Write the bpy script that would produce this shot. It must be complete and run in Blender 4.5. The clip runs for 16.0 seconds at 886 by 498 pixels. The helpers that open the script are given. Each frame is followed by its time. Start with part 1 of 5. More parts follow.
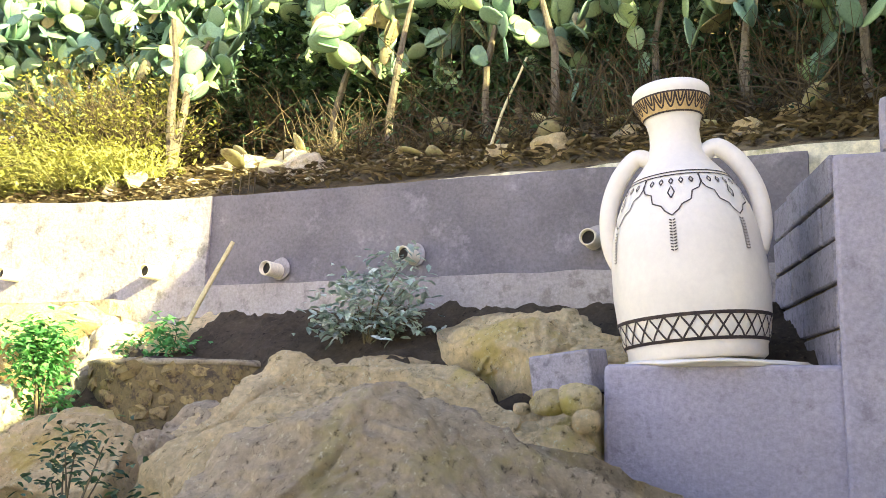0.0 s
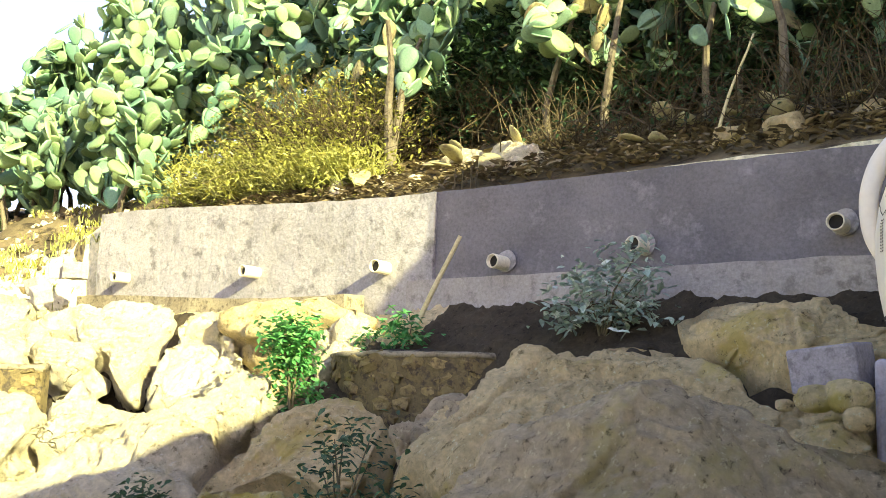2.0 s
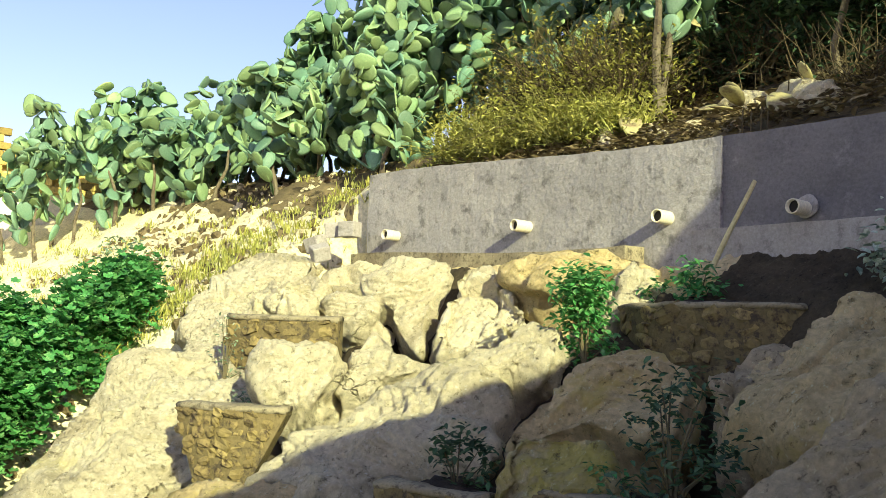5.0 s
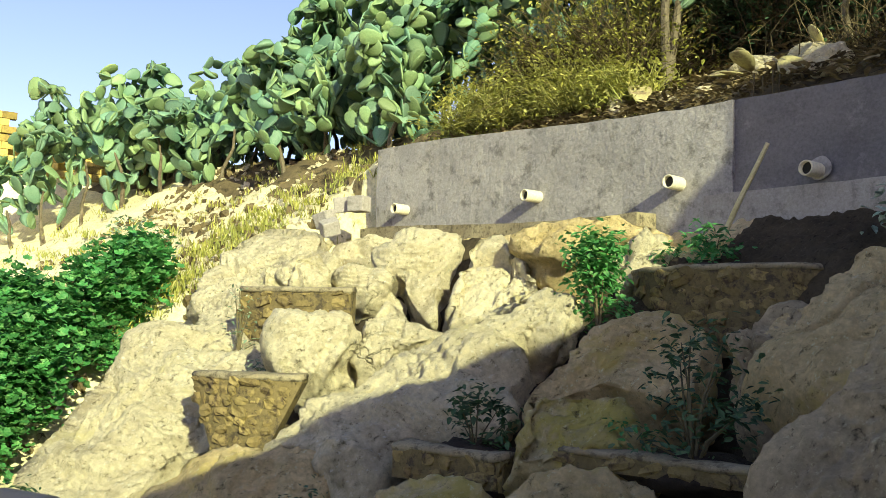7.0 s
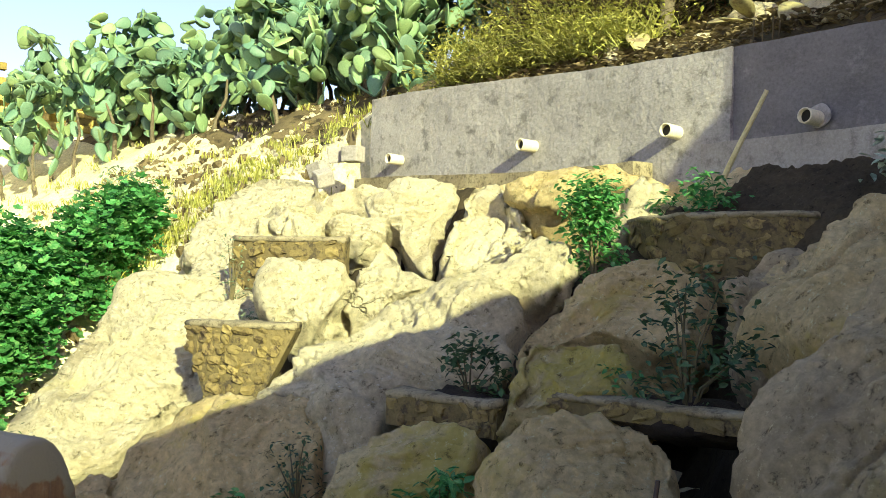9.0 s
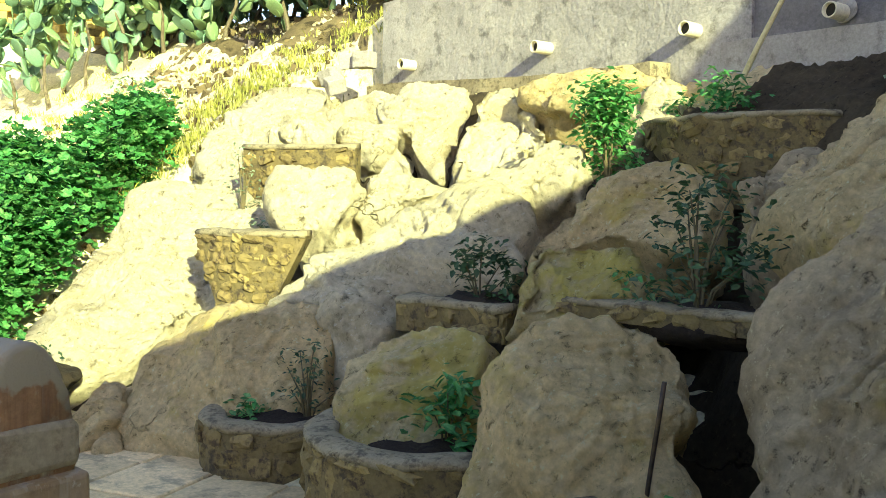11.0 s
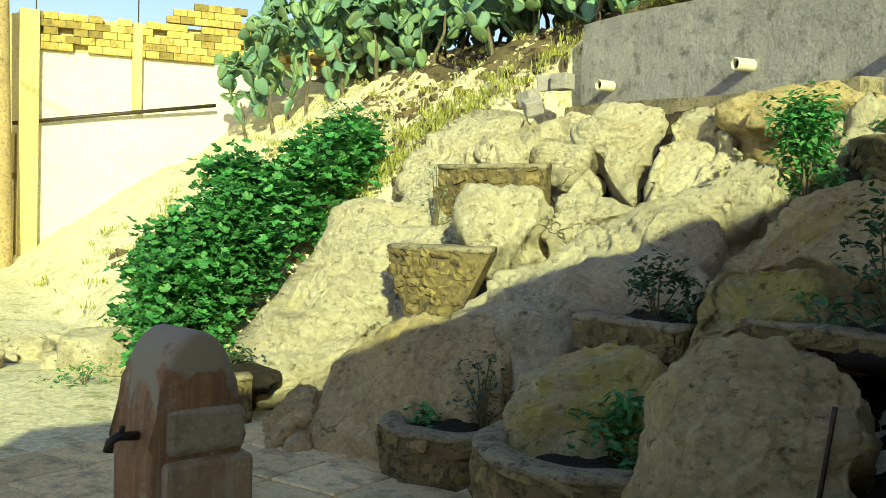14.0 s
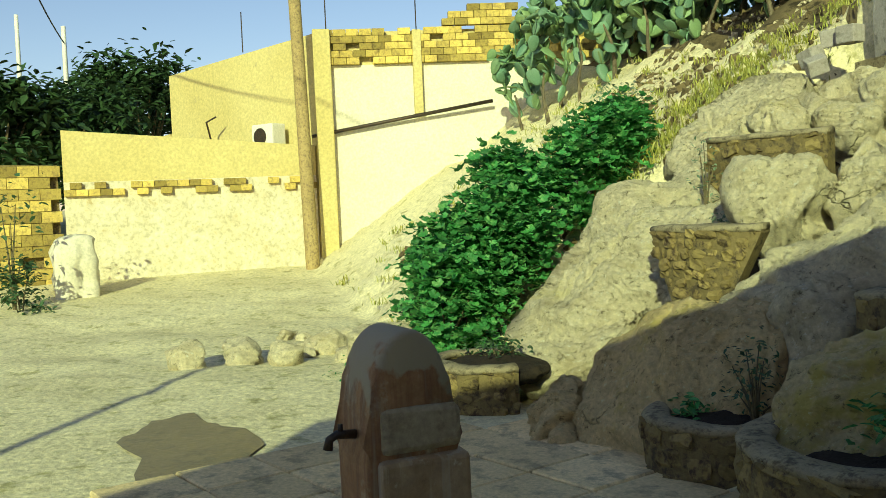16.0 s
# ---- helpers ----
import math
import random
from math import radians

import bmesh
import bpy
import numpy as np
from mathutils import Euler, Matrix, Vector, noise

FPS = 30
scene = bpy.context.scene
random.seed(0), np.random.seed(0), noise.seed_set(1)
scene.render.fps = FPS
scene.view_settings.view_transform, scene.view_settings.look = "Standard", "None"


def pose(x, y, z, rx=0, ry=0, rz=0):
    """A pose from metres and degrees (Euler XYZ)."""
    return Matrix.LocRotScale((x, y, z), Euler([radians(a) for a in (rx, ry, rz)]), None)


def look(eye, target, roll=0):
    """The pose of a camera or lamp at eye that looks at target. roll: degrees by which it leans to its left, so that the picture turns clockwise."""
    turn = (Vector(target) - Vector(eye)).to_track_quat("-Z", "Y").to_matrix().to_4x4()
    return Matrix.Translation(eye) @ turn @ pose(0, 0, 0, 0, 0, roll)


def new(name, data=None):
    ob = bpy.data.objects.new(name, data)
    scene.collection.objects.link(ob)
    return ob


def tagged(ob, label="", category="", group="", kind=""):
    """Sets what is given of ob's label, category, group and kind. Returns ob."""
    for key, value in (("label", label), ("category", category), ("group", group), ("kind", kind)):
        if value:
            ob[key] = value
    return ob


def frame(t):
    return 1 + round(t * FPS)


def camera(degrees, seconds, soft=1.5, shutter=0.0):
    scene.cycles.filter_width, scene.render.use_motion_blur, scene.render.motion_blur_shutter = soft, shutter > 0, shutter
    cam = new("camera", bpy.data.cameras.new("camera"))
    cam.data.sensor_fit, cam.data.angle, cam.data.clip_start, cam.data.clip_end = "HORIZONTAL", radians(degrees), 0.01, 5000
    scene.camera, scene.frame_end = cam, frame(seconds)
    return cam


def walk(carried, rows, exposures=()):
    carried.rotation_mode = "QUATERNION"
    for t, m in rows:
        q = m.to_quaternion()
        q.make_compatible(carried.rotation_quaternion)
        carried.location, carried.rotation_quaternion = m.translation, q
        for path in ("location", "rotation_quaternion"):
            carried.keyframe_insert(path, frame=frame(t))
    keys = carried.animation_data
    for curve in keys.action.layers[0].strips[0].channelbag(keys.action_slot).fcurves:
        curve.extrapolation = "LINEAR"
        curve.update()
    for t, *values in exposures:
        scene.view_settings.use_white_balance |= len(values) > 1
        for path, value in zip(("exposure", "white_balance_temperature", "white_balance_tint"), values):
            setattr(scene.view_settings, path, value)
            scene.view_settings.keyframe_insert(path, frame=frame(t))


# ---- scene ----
cam = camera(50.6, 16.0, soft=0.5)


def gaze(x, y, z, yaw, pitch, roll):
    """A camera pose: yaw clockwise from +y, pitch upwards, roll to the right-hand side up."""
    a, b = radians(yaw), radians(pitch)
    way = Vector((math.sin(a) * math.cos(b), math.cos(a) * math.cos(b), math.sin(b)))
    return look((x, y, z), Vector((x, y, z)) + way, roll)


PATH = [
    (0, 0.717, 0.386, 1.701, -24.61, 10.21, 1.52),
    (0.5, 0.732, 0.395, 1.708, -25.80, 9.71, 1.73),
    (1, 0.699, 0.390, 1.722, -27.22, 9.77, 1.34),
    (1.5, 0.600, 0.336, 1.749, -30.54, 9.05, 1.44),
    (2, 0.485, 0.223, 1.751, -36.02, 8.82, 1.76),
    (2.5, 0.380, 0.169, 1.734, -39.84, 8.42, 2.49),
    (3, 0.307, 0.164, 1.716, -42.76, 7.67, 2.59),
    (3.5, 0.222, 0.175, 1.718, -46.16, 6.81, 2.91),
    (4, 0.124, 0.130, 1.705, -48.67, 6.59, 3.25),
    (6.5, 0.016, -0.017, 1.584, -49.47, 5.27, 1.69),
    (7, 0.000, 0.000, 1.550, -49.55, 5.15, 1.54),
    (7.5, 0.006, 0.031, 1.540, -49.72, 4.83, 1.57),
    (8, -0.002, 0.009, 1.545, -49.59, 4.47, 1.11),
    (8.5, -0.016, 0.051, 1.503, -49.72, 3.67, 1.14),
    (8.7, -0.027, 0.046, 1.515, -49.45, 3.12, 1.41),
    (10.8, -0.056, 0.120, 1.495, -49.86, -2.42, 1.18),
    (11, -0.059, 0.147, 1.486, -50.39, -3.08, 0.91),
    (11.5, -0.051, 0.176, 1.478, -51.41, -4.03, 0.57),
    (12, -0.029, 0.163, 1.472, -52.51, -3.04, 1.57),
    (12.5, -0.013, 0.168, 1.447, -55.48, -2.05, 2.37),
    (13, 0.022, 0.155, 1.453, -55.74, -1.48, 2.21),
    (13.5, 0.050, 0.188, 1.451, -58.52, -1.45, 1.98),
    (14, 0.082, 0.248, 1.448, -63.25, -1.87, 1.68),
    (14.5, 0.133, 0.319, 1.444, -66.57, -1.84, 1.31),
    (15, 0.112, 0.372, 1.451, -69.86, -1.35, 0.86),
    (15.5, 0.085, 0.392, 1.466, -73.53, -1.64, 0.55),
    (16, 0.040, 0.501, 1.450, -81.23, -2.57, -2.46),
]
walk(cam, [(t, gaze(*p)) for t, *p in PATH],
     exposures=[(0, 2.65, 9300, -9), (1.5, 2.37, 9300, -11), (2.2, 1.80, 9000, -13), (3, 1.43, 8500, -12), (4.2, 1.07, 8100, -14), (7, 0.78, 8100, -17), (8.7, 1.05, 8400, -19), (11, 1.51, 8900, -26), (12.5, 1.26, 8800, -29), (14, 0.60, 8700, -32), (14.5, 0.33, 8600, -34), (15.3, 0.10, 8600, -35), (16, 0.06, 8600, -36)])

# ---- light ----
SUN_AZ, SUN_EL = 109.0, 22.0     # where the sun stands, clockwise from +y
world = bpy.data.worlds.new("sky")
scene.world = world
world.use_nodes = True
wn = world.node_tree.nodes
sky = wn.new("ShaderNodeTexSky")
sky.sky_type, sky.sun_disc = "NISHITA", False
sky.sun_elevation, sky.sun_rotation = radians(SUN_EL), radians(SUN_AZ)
sky.air_density, sky.dust_density, sky.ozone_density = 1.0, 0.5, 5.0
wn["Background"].inputs["Strength"].default_value = 0.145
hue = wn.new("ShaderNodeMix")
hue.data_type, hue.blend_type = "RGBA", "MULTIPLY"
hue.inputs["Factor"].default_value, hue.inputs["B"].default_value = 1.0, (1.42, 0.91, 1.12, 1.0)
world.node_tree.links.new(sky.outputs[0], hue.inputs["A"])
world.node_tree.links.new(hue.outputs["Result"], wn["Background"].inputs["Color"])
sun = new("sun", bpy.data.lights.new("sun", "SUN"))
sun.data.energy, sun.data.angle, sun.data.color = 4.4, radians(0.55), (1.0, 0.95, 0.8)
az, el = radians(SUN_AZ), radians(SUN_EL)
sun_at = Vector((math.sin(az) * math.cos(el), math.cos(az) * math.cos(el), math.sin(el)))
sun.matrix_basis = look(sun_at * 50, (0, 0, 0))


# ---- materials ----
def rgba(c):
    return (*c, 1.0)


def mat(name, c1, c2, c3=None, big=0.7, fine=9.0, rough=0.9, bump=0.4, grain=40.0, vary=0.0, patch=0.5, metal=0.0, translucent=0.0, spec=0.3, speckle=0.2):
    """A surface: c1 and c2 mixed by a large noise, c3 in small worn patches, grain in relief; vary: lightness from piece to piece."""
    m = bpy.data.materials.new(name)
    m.use_nodes = True
    t, b = m.node_tree, m.node_tree.nodes["Principled BSDF"]
    n, l = t.nodes, t.links
    pos = n.new("ShaderNodeNewGeometry").outputs["Position"]

    def noise_of(scale, detail=5.0, rough_=0.6):
        k = n.new("ShaderNodeTexNoise")
        k.inputs["Scale"].default_value, k.inputs["Detail"].default_value, k.inputs["Roughness"].default_value = scale, detail, rough_
        l.new(pos, k.inputs["Vector"])
        return k.outputs["Fac"]

    def ramp(fac, lo, hi):
        k = n.new("ShaderNodeMapRange")
        k.inputs["From Min"].default_value, k.inputs["From Max"].default_value = lo, hi
        l.new(fac, k.inputs["Value"])
        return k.outputs["Result"]

    def mix(fac, a, c, mode="MIX"):
        k = n.new("ShaderNodeMix")
        k.data_type, k.blend_type = "RGBA", mode
        l.new(fac, k.inputs["Factor"])
        for v, s in ((a, k.inputs["A"]), (c, k.inputs["B"])):
            if isinstance(v, tuple):
                s.default_value = rgba(v)
            else:
                l.new(v, s)
        return k.outputs["Result"]

    col = mix(ramp(noise_of(big), 0.35, 0.65), c1, c2)
    if c3:
        col = mix(ramp(noise_of(fine, 6, 0.7), patch, patch + 0.12), col, c3)
    speck = n.new("ShaderNodeMapRange")
    speck.inputs["From Min"].default_value, speck.inputs["From Max"].default_value = 0.3, 0.7
    speck.inputs["To Min"].default_value, speck.inputs["To Max"].default_value = 1 - speckle, 1 + speckle
    l.new(noise_of(grain, 4, 0.7), speck.inputs["Value"])
    scale = n.new("ShaderNodeVectorMath")
    scale.operation = "SCALE"
    l.new(col, scale.inputs[0])
    l.new(speck.outputs["Result"], scale.inputs["Scale"])
    col = scale.outputs["Vector"]
    if vary:
        info = n.new("ShaderNodeObjectInfo").outputs["Random"]
        isl = n.new("ShaderNodeNewGeometry").outputs["Random Per Island"]
        add = n.new("ShaderNodeMath")
        add.operation = "ADD"
        l.new(info, add.inputs[0]), l.new(isl, add.inputs[1])
        fr = n.new("ShaderNodeMath")
        fr.operation = "FRACT"
        l.new(add.outputs[0], fr.inputs[0])
        v = n.new("ShaderNodeMapRange")
        v.inputs["To Min"].default_value, v.inputs["To Max"].default_value = 1 - vary, 1 + vary
        l.new(fr.outputs[0], v.inputs["Value"])
        s2 = n.new("ShaderNodeVectorMath")
        s2.operation = "SCALE"
        l.new(col, s2.inputs[0]), l.new(v.outputs["Result"], s2.inputs["Scale"])
        col = s2.outputs["Vector"]
    l.new(col, b.inputs["Base Color"])
    b.inputs["Roughness"].default_value, b.inputs["Metallic"].default_value = rough, metal
    b.inputs["Specular IOR Level"].default_value = spec
    if bump:
        k = n.new("ShaderNodeBump")
        k.inputs["Strength"].default_value, k.inputs["Distance"].default_value = bump, 0.02
        l.new(noise_of(grain * 0.45, 8, 0.65), k.inputs["Height"])
        l.new(k.outputs["Normal"], b.inputs["Normal"])
    if translucent:
        tr = n.new("ShaderNodeBsdfTranslucent")
        l.new(col, tr.inputs["Color"])
        ms = n.new("ShaderNodeMixShader")
        ms.inputs[0].default_value = translucent
        l.new(b.outputs[0], ms.inputs[1]), l.new(tr.outputs[0], ms.inputs[2])
        l.new(ms.outputs[0], n["Material Output"].inputs["Surface"])
    return m


def rock_mat(name, c1, c2, dark, lichen, much):
    """Weathered limestone: broad tone, darker pits and cracks, pale crust and lichen, relief at three scales."""
    m = mat(name, c1, c2, None, big=0.8, bump=0, grain=30, rough=0.95, spec=0.12, vary=0.1, speckle=0.2)
    t, b = m.node_tree, m.node_tree.nodes["Principled BSDF"]
    n, l = t.nodes, t.links
    pos = n.new("ShaderNodeNewGeometry").outputs["Position"]
    lie = n.new("ShaderNodeMapping")
    lie.inputs["Rotation"].default_value, lie.inputs["Scale"].default_value = (0.5, -0.45, 0.75), (1.35, 0.8, 1.2)
    l.new(pos, lie.inputs["Vector"])
    pos = lie.outputs["Vector"]

    def tex(scale, detail=6.0, rough_=0.65, warp=0.0):
        k = n.new("ShaderNodeTexNoise")
        for key, v in (("Scale", scale), ("Detail", detail), ("Roughness", rough_), ("Distortion", warp)):
            k.inputs[key].default_value = v
        l.new(pos, k.inputs["Vector"])
        return k.outputs["Fac"]

    def span(fac, lo, hi, to0=0.0, to1=1.0):
        k = n.new("ShaderNodeMapRange")
        for key, v in (("From Min", lo), ("From Max", hi), ("To Min", to0), ("To Max", to1)):
            k.inputs[key].default_value = v
        l.new(fac, k.inputs["Value"])
        return k.outputs["Result"]

    def calc(op, a, c):
        k = n.new("ShaderNodeMath")
        k.operation = op
        for v, s in ((a, k.inputs[0]), (c, k.inputs[1])):
            if isinstance(v, float):
                s.default_value = v
            else:
                l.new(v, s)
        return k.outputs[0]

    def blend(fac, a, c):
        k = n.new("ShaderNodeMix")
        k.data_type = "RGBA"
        l.new(fac, k.inputs["Factor"])
        l.new(a, k.inputs["A"])
        k.inputs["B"].default_value = rgba(c)
        return k.outputs["Result"]

    # thin wandering cracks
    warp = n.new("ShaderNodeVectorMath")
    warp.operation = "MULTIPLY_ADD"
    wob = n.new("ShaderNodeTexNoise")
    wob.inputs["Scale"].default_value, wob.inputs["Detail"].default_value = 2.4, 5.0
    l.new(pos, wob.inputs["Vector"])
    l.new(wob.outputs["Color"], warp.inputs[0])
    warp.inputs[1].default_value = (0.9, 0.9, 0.9)
    l.new(pos, warp.inputs[2])
    vor = n.new("ShaderNodeTexVoronoi")
    vor.feature = "DISTANCE_TO_EDGE"
    vor.inputs["Scale"].default_value = 1.2
    l.new(warp.outputs[0], vor.inputs["Vector"])
    crack = calc("MULTIPLY", span(vor.outputs["Distance"], 0.0, 0.014, 1.0, 0.0), span(tex(1.1, 2.0), 0.6, 0.7))
    pits = span(tex(19.0, 8.0, 0.8, 0.2), 0.56, 0.66)
    blot = span(tex(2.1, 9.0, 0.7, 0.3), 0.48, 0.7)
    col = b.inputs["Base Color"].links[0].from_socket
    col = blend(calc("MULTIPLY", blot, 0.6), col, dark)
    col = blend(calc("MULTIPLY", span(tex(1.7, 5.0, 0.7), 0.62 - much, 0.72 - much), 0.65), col, lichen)
    col = blend(calc("MULTIPLY", span(tex(26.0, 6.0, 0.75), 0.58, 0.66), 0.7), col, tuple(min(0.8, 1.5 * v) for v in c1))
    col = blend(calc("MULTIPLY", pits, 0.85), col, tuple(0.45 * v for v in dark))
    col = blend(calc("MULTIPLY", crack, 0.6), col, tuple(0.25 * v for v in dark))
    l.new(col, b.inputs["Base Color"])
    h = calc("ADD", calc("MULTIPLY", tex(3.2, 9.0, 0.68, 0.5), 0.7), calc("MULTIPLY", tex(19.0, 9.0, 0.8), 0.5))
    h = calc("SUBTRACT", h, calc("MULTIPLY", crack, 0.5))
    h = calc("SUBTRACT", h, calc("MULTIPLY", pits, 0.12))
    k = n.new("ShaderNodeBump")
    k.inputs["Strength"].default_value, k.inputs["Distance"].default_value = 1.0, 0.075
    l.new(h, k.inputs["Height"])
    l.new(k.outputs["Normal"], b.inputs["Normal"])
    return m


ROCK = rock_mat("rock", (0.79, 0.635, 0.35), (0.69, 0.545, 0.285), (0.37, 0.275, 0.12), (0.64, 0.52, 0.16), 0.06)
# ROCK darkened, to carry the deeper shade on the house side
ROCK_SHADE = rock_mat("rock_shade", (0.6, 0.49, 0.31), (0.5, 0.405, 0.255), (0.24, 0.19, 0.13), (0.52, 0.44, 0.19), 0.05)
# near-black: earth under the wall, and gap shade put into the colour
ROCK_BED_SHADE = rock_mat("rock_bed", (0.11, 0.088, 0.055), (0.07, 0.055, 0.036), (0.03, 0.024, 0.017), (0.12, 0.1, 0.05), 0.0)
ROCK_PALE = rock_mat("rock_pale", (0.76, 0.68, 0.47), (0.67, 0.59, 0.39), (0.36, 0.29, 0.17), (0.62, 0.55, 0.28), 0.03)
ROCK_MOSS = rock_mat("rock_moss", (0.7, 0.59, 0.34), (0.6, 0.5, 0.27), (0.32, 0.25, 0.12), (0.6, 0.51, 0.1), 0.14)
RUBBLE = mat("rubble", (0.27, 0.21, 0.085), (0.18, 0.135, 0.06), (0.07, 0.05, 0.03), big=4, fine=14, bump=0.9, grain=40, vary=0.25)
MORTAR = mat("mortar", (0.2, 0.155, 0.07), (0.14, 0.11, 0.05), (0.07, 0.055, 0.035), big=3, fine=16, bump=0.8, grain=50)
COPING = mat("coping", (0.33, 0.285, 0.18), (0.24, 0.2, 0.125), (0.12, 0.1, 0.065), big=3, fine=18, bump=0.5, grain=60)
SOIL = mat("soil", (0.04, 0.029, 0.018), (0.026, 0.019, 0.013), (0.015, 0.011, 0.008), big=3, fine=14, bump=1.0, grain=40)
DIRT = mat("dirt", (0.78, 0.71, 0.46), (0.67, 0.6, 0.37), (0.42, 0.38, 0.18), big=0.6, fine=4.6, bump=1.0, grain=22, patch=0.54, speckle=0.3)
BANK = mat("bank_soil", (0.2, 0.155, 0.08), (0.12, 0.092, 0.048), (0.05, 0.038, 0.02), big=1.2, fine=5, bump=1.0, grain=24)
# one render in two copies: west lightened for sun, east darkened for shade
CONCRETE_SUNLIT = mat("concrete", (0.37, 0.345, 0.325), (0.29, 0.272, 0.258), (0.18, 0.168, 0.156), big=1.6, fine=6, bump=0.7, grain=44, patch=0.53, speckle=0.2)
CONCRETE_SHADE = mat("concrete_shade", (0.205, 0.19, 0.188), (0.15, 0.14, 0.14), (0.28, 0.262, 0.257), big=1.9, fine=3.5, bump=0.7, grain=44, patch=0.56, speckle=0.2)
PLINTH = mat("plinth_concrete", (0.4, 0.37, 0.33), (0.33, 0.3, 0.27), (0.24, 0.22, 0.19), big=2.2, fine=9, bump=0.7, grain=44, patch=0.53, speckle=0.2)
PLASTER = mat("plaster", (0.36, 0.335, 0.37), (0.3, 0.28, 0.31), (0.24, 0.22, 0.24), big=1.8, fine=8, bump=0.6, grain=44, patch=0.56, speckle=0.18)
BLOCK = mat("cement_block", (0.33, 0.31, 0.33), (0.27, 0.255, 0.27), (0.2, 0.19, 0.2), big=3, fine=18, bump=0.5, grain=80, vary=0.12)
PVC = mat("pvc", (0.74, 0.68, 0.5), (0.66, 0.6, 0.43), (0.45, 0.39, 0.27), big=6, fine=18, rough=0.45, bump=0.05, grain=60, patch=0.64)
# near-black colour that stands in for the shade inside the pipes
BORE_SHADE = mat("bore_shade", (0.03, 0.027, 0.022), (0.02, 0.018, 0.015), None, big=9, rough=0.8, bump=0)
JAR = mat("jar_clay", (0.82, 0.76, 0.64), (0.74, 0.68, 0.57), (0.62, 0.55, 0.44), big=2.5, fine=11, rough=0.5, bump=0.08, grain=30, patch=0.7, speckle=0.04)
JAR_TAN = mat("jar_tan", (0.62, 0.44, 0.2), (0.55, 0.38, 0.17), None, big=5, rough=0.6, bump=0.1)
INK = mat("jar_ink", (0.045, 0.035, 0.03), (0.07, 0.05, 0.04), None, big=20, rough=0.7, bump=0)
PAD = mat("cactus_pad", (0.15, 0.25, 0.125), (0.23, 0.31, 0.14), (0.42, 0.42, 0.22), big=0.9, fine=9, rough=0.55, bump=0.12, grain=60, vary=0.35, patch=0.66)
PAD_BLUE = mat("cactus_pad_blue", (0.115, 0.23, 0.15), (0.19, 0.29, 0.19), (0.3, 0.36, 0.24), big=0.9, fine=9, rough=0.5, bump=0.12, grain=60, vary=0.3, patch=0.66)
PAD_DRY = mat("cactus_pad_dry", (0.4, 0.36, 0.17), (0.3, 0.27, 0.14), (0.2, 0.15, 0.09), big=3, fine=9, rough=0.8, bump=0.4, grain=50, vary=0.25)
BARK = mat("cactus_bark", (0.2, 0.17, 0.11), (0.12, 0.1, 0.065), (0.09, 0.07, 0.045), big=4, fine=14, bump=1.0, grain=45)
TWIG = mat("dry_twig", (0.1, 0.077, 0.038), (0.05, 0.037, 0.02), None, big=3, bump=0, vary=0.35)
LITTER = mat("leaf_litter", (0.24, 0.19, 0.1), (0.15, 0.115, 0.06), None, big=3, bump=0, vary=0.5)
LEAF = mat("leaf_green", (0.09, 0.3, 0.09), (0.06, 0.21, 0.06), (0.2, 0.4, 0.14), big=2.5, fine=12, rough=0.5, bump=0.1, vary=0.4, translucent=0.25)
LEAF_DULL = mat("leaf_dull", (0.06, 0.12, 0.05), (0.04, 0.09, 0.045), (0.1, 0.15, 0.07), big=3, fine=12, rough=0.55, bump=0.1, vary=0.4, translucent=0.2)
LEAF_PALE = mat("leaf_pale", (0.2, 0.28, 0.17), (0.14, 0.22, 0.13), (0.36, 0.4, 0.3), big=6, fine=14, rough=0.6, bump=0.1, vary=0.4, translucent=0.2)
LEAF_SILVER = mat("leaf_silver", (0.34, 0.42, 0.33), (0.24, 0.33, 0.24), (0.55, 0.58, 0.5), big=6, fine=14, rough=0.55, bump=0.1, vary=0.4, translucent=0.2)
LEAF_YELLOW = mat("leaf_yellow", (0.36, 0.35, 0.08), (0.25, 0.27, 0.06), (0.5, 0.46, 0.16), big=4, fine=12, rough=0.6, bump=0, vary=0.4, translucent=0.2)
LEAF_FAR = mat("leaf_far", (0.04, 0.08, 0.028), (0.025, 0.055, 0.02), None, big=1, rough=0.7, bump=0, vary=0.5)
STEM = mat("stem", (0.16, 0.13, 0.07), (0.1, 0.09, 0.05), None, big=8, bump=0.3)
GRASS = mat("dry_grass", (0.36, 0.35, 0.12), (0.26, 0.28, 0.08), None, big=1.5, bump=0, vary=0.35)
RUST_PAINT = mat("fountain_paint", (0.31, 0.155, 0.07), (0.37, 0.23, 0.12), (0.46, 0.38, 0.26), big=3.5, fine=6, rough=0.7, bump=0.5, grain=40, patch=0.53)
CEMENT_CAP = mat("fountain_cement", (0.4, 0.33, 0.22), (0.33, 0.27, 0.18), (0.26, 0.2, 0.13), big=4, fine=11, bump=0.4, grain=50)
STREAKED = mat("fountain_streaks", (0.3, 0.2, 0.11), (0.4, 0.3, 0.19), (0.6, 0.52, 0.4), big=7, fine=16, bump=0.5, grain=30, patch=0.6)


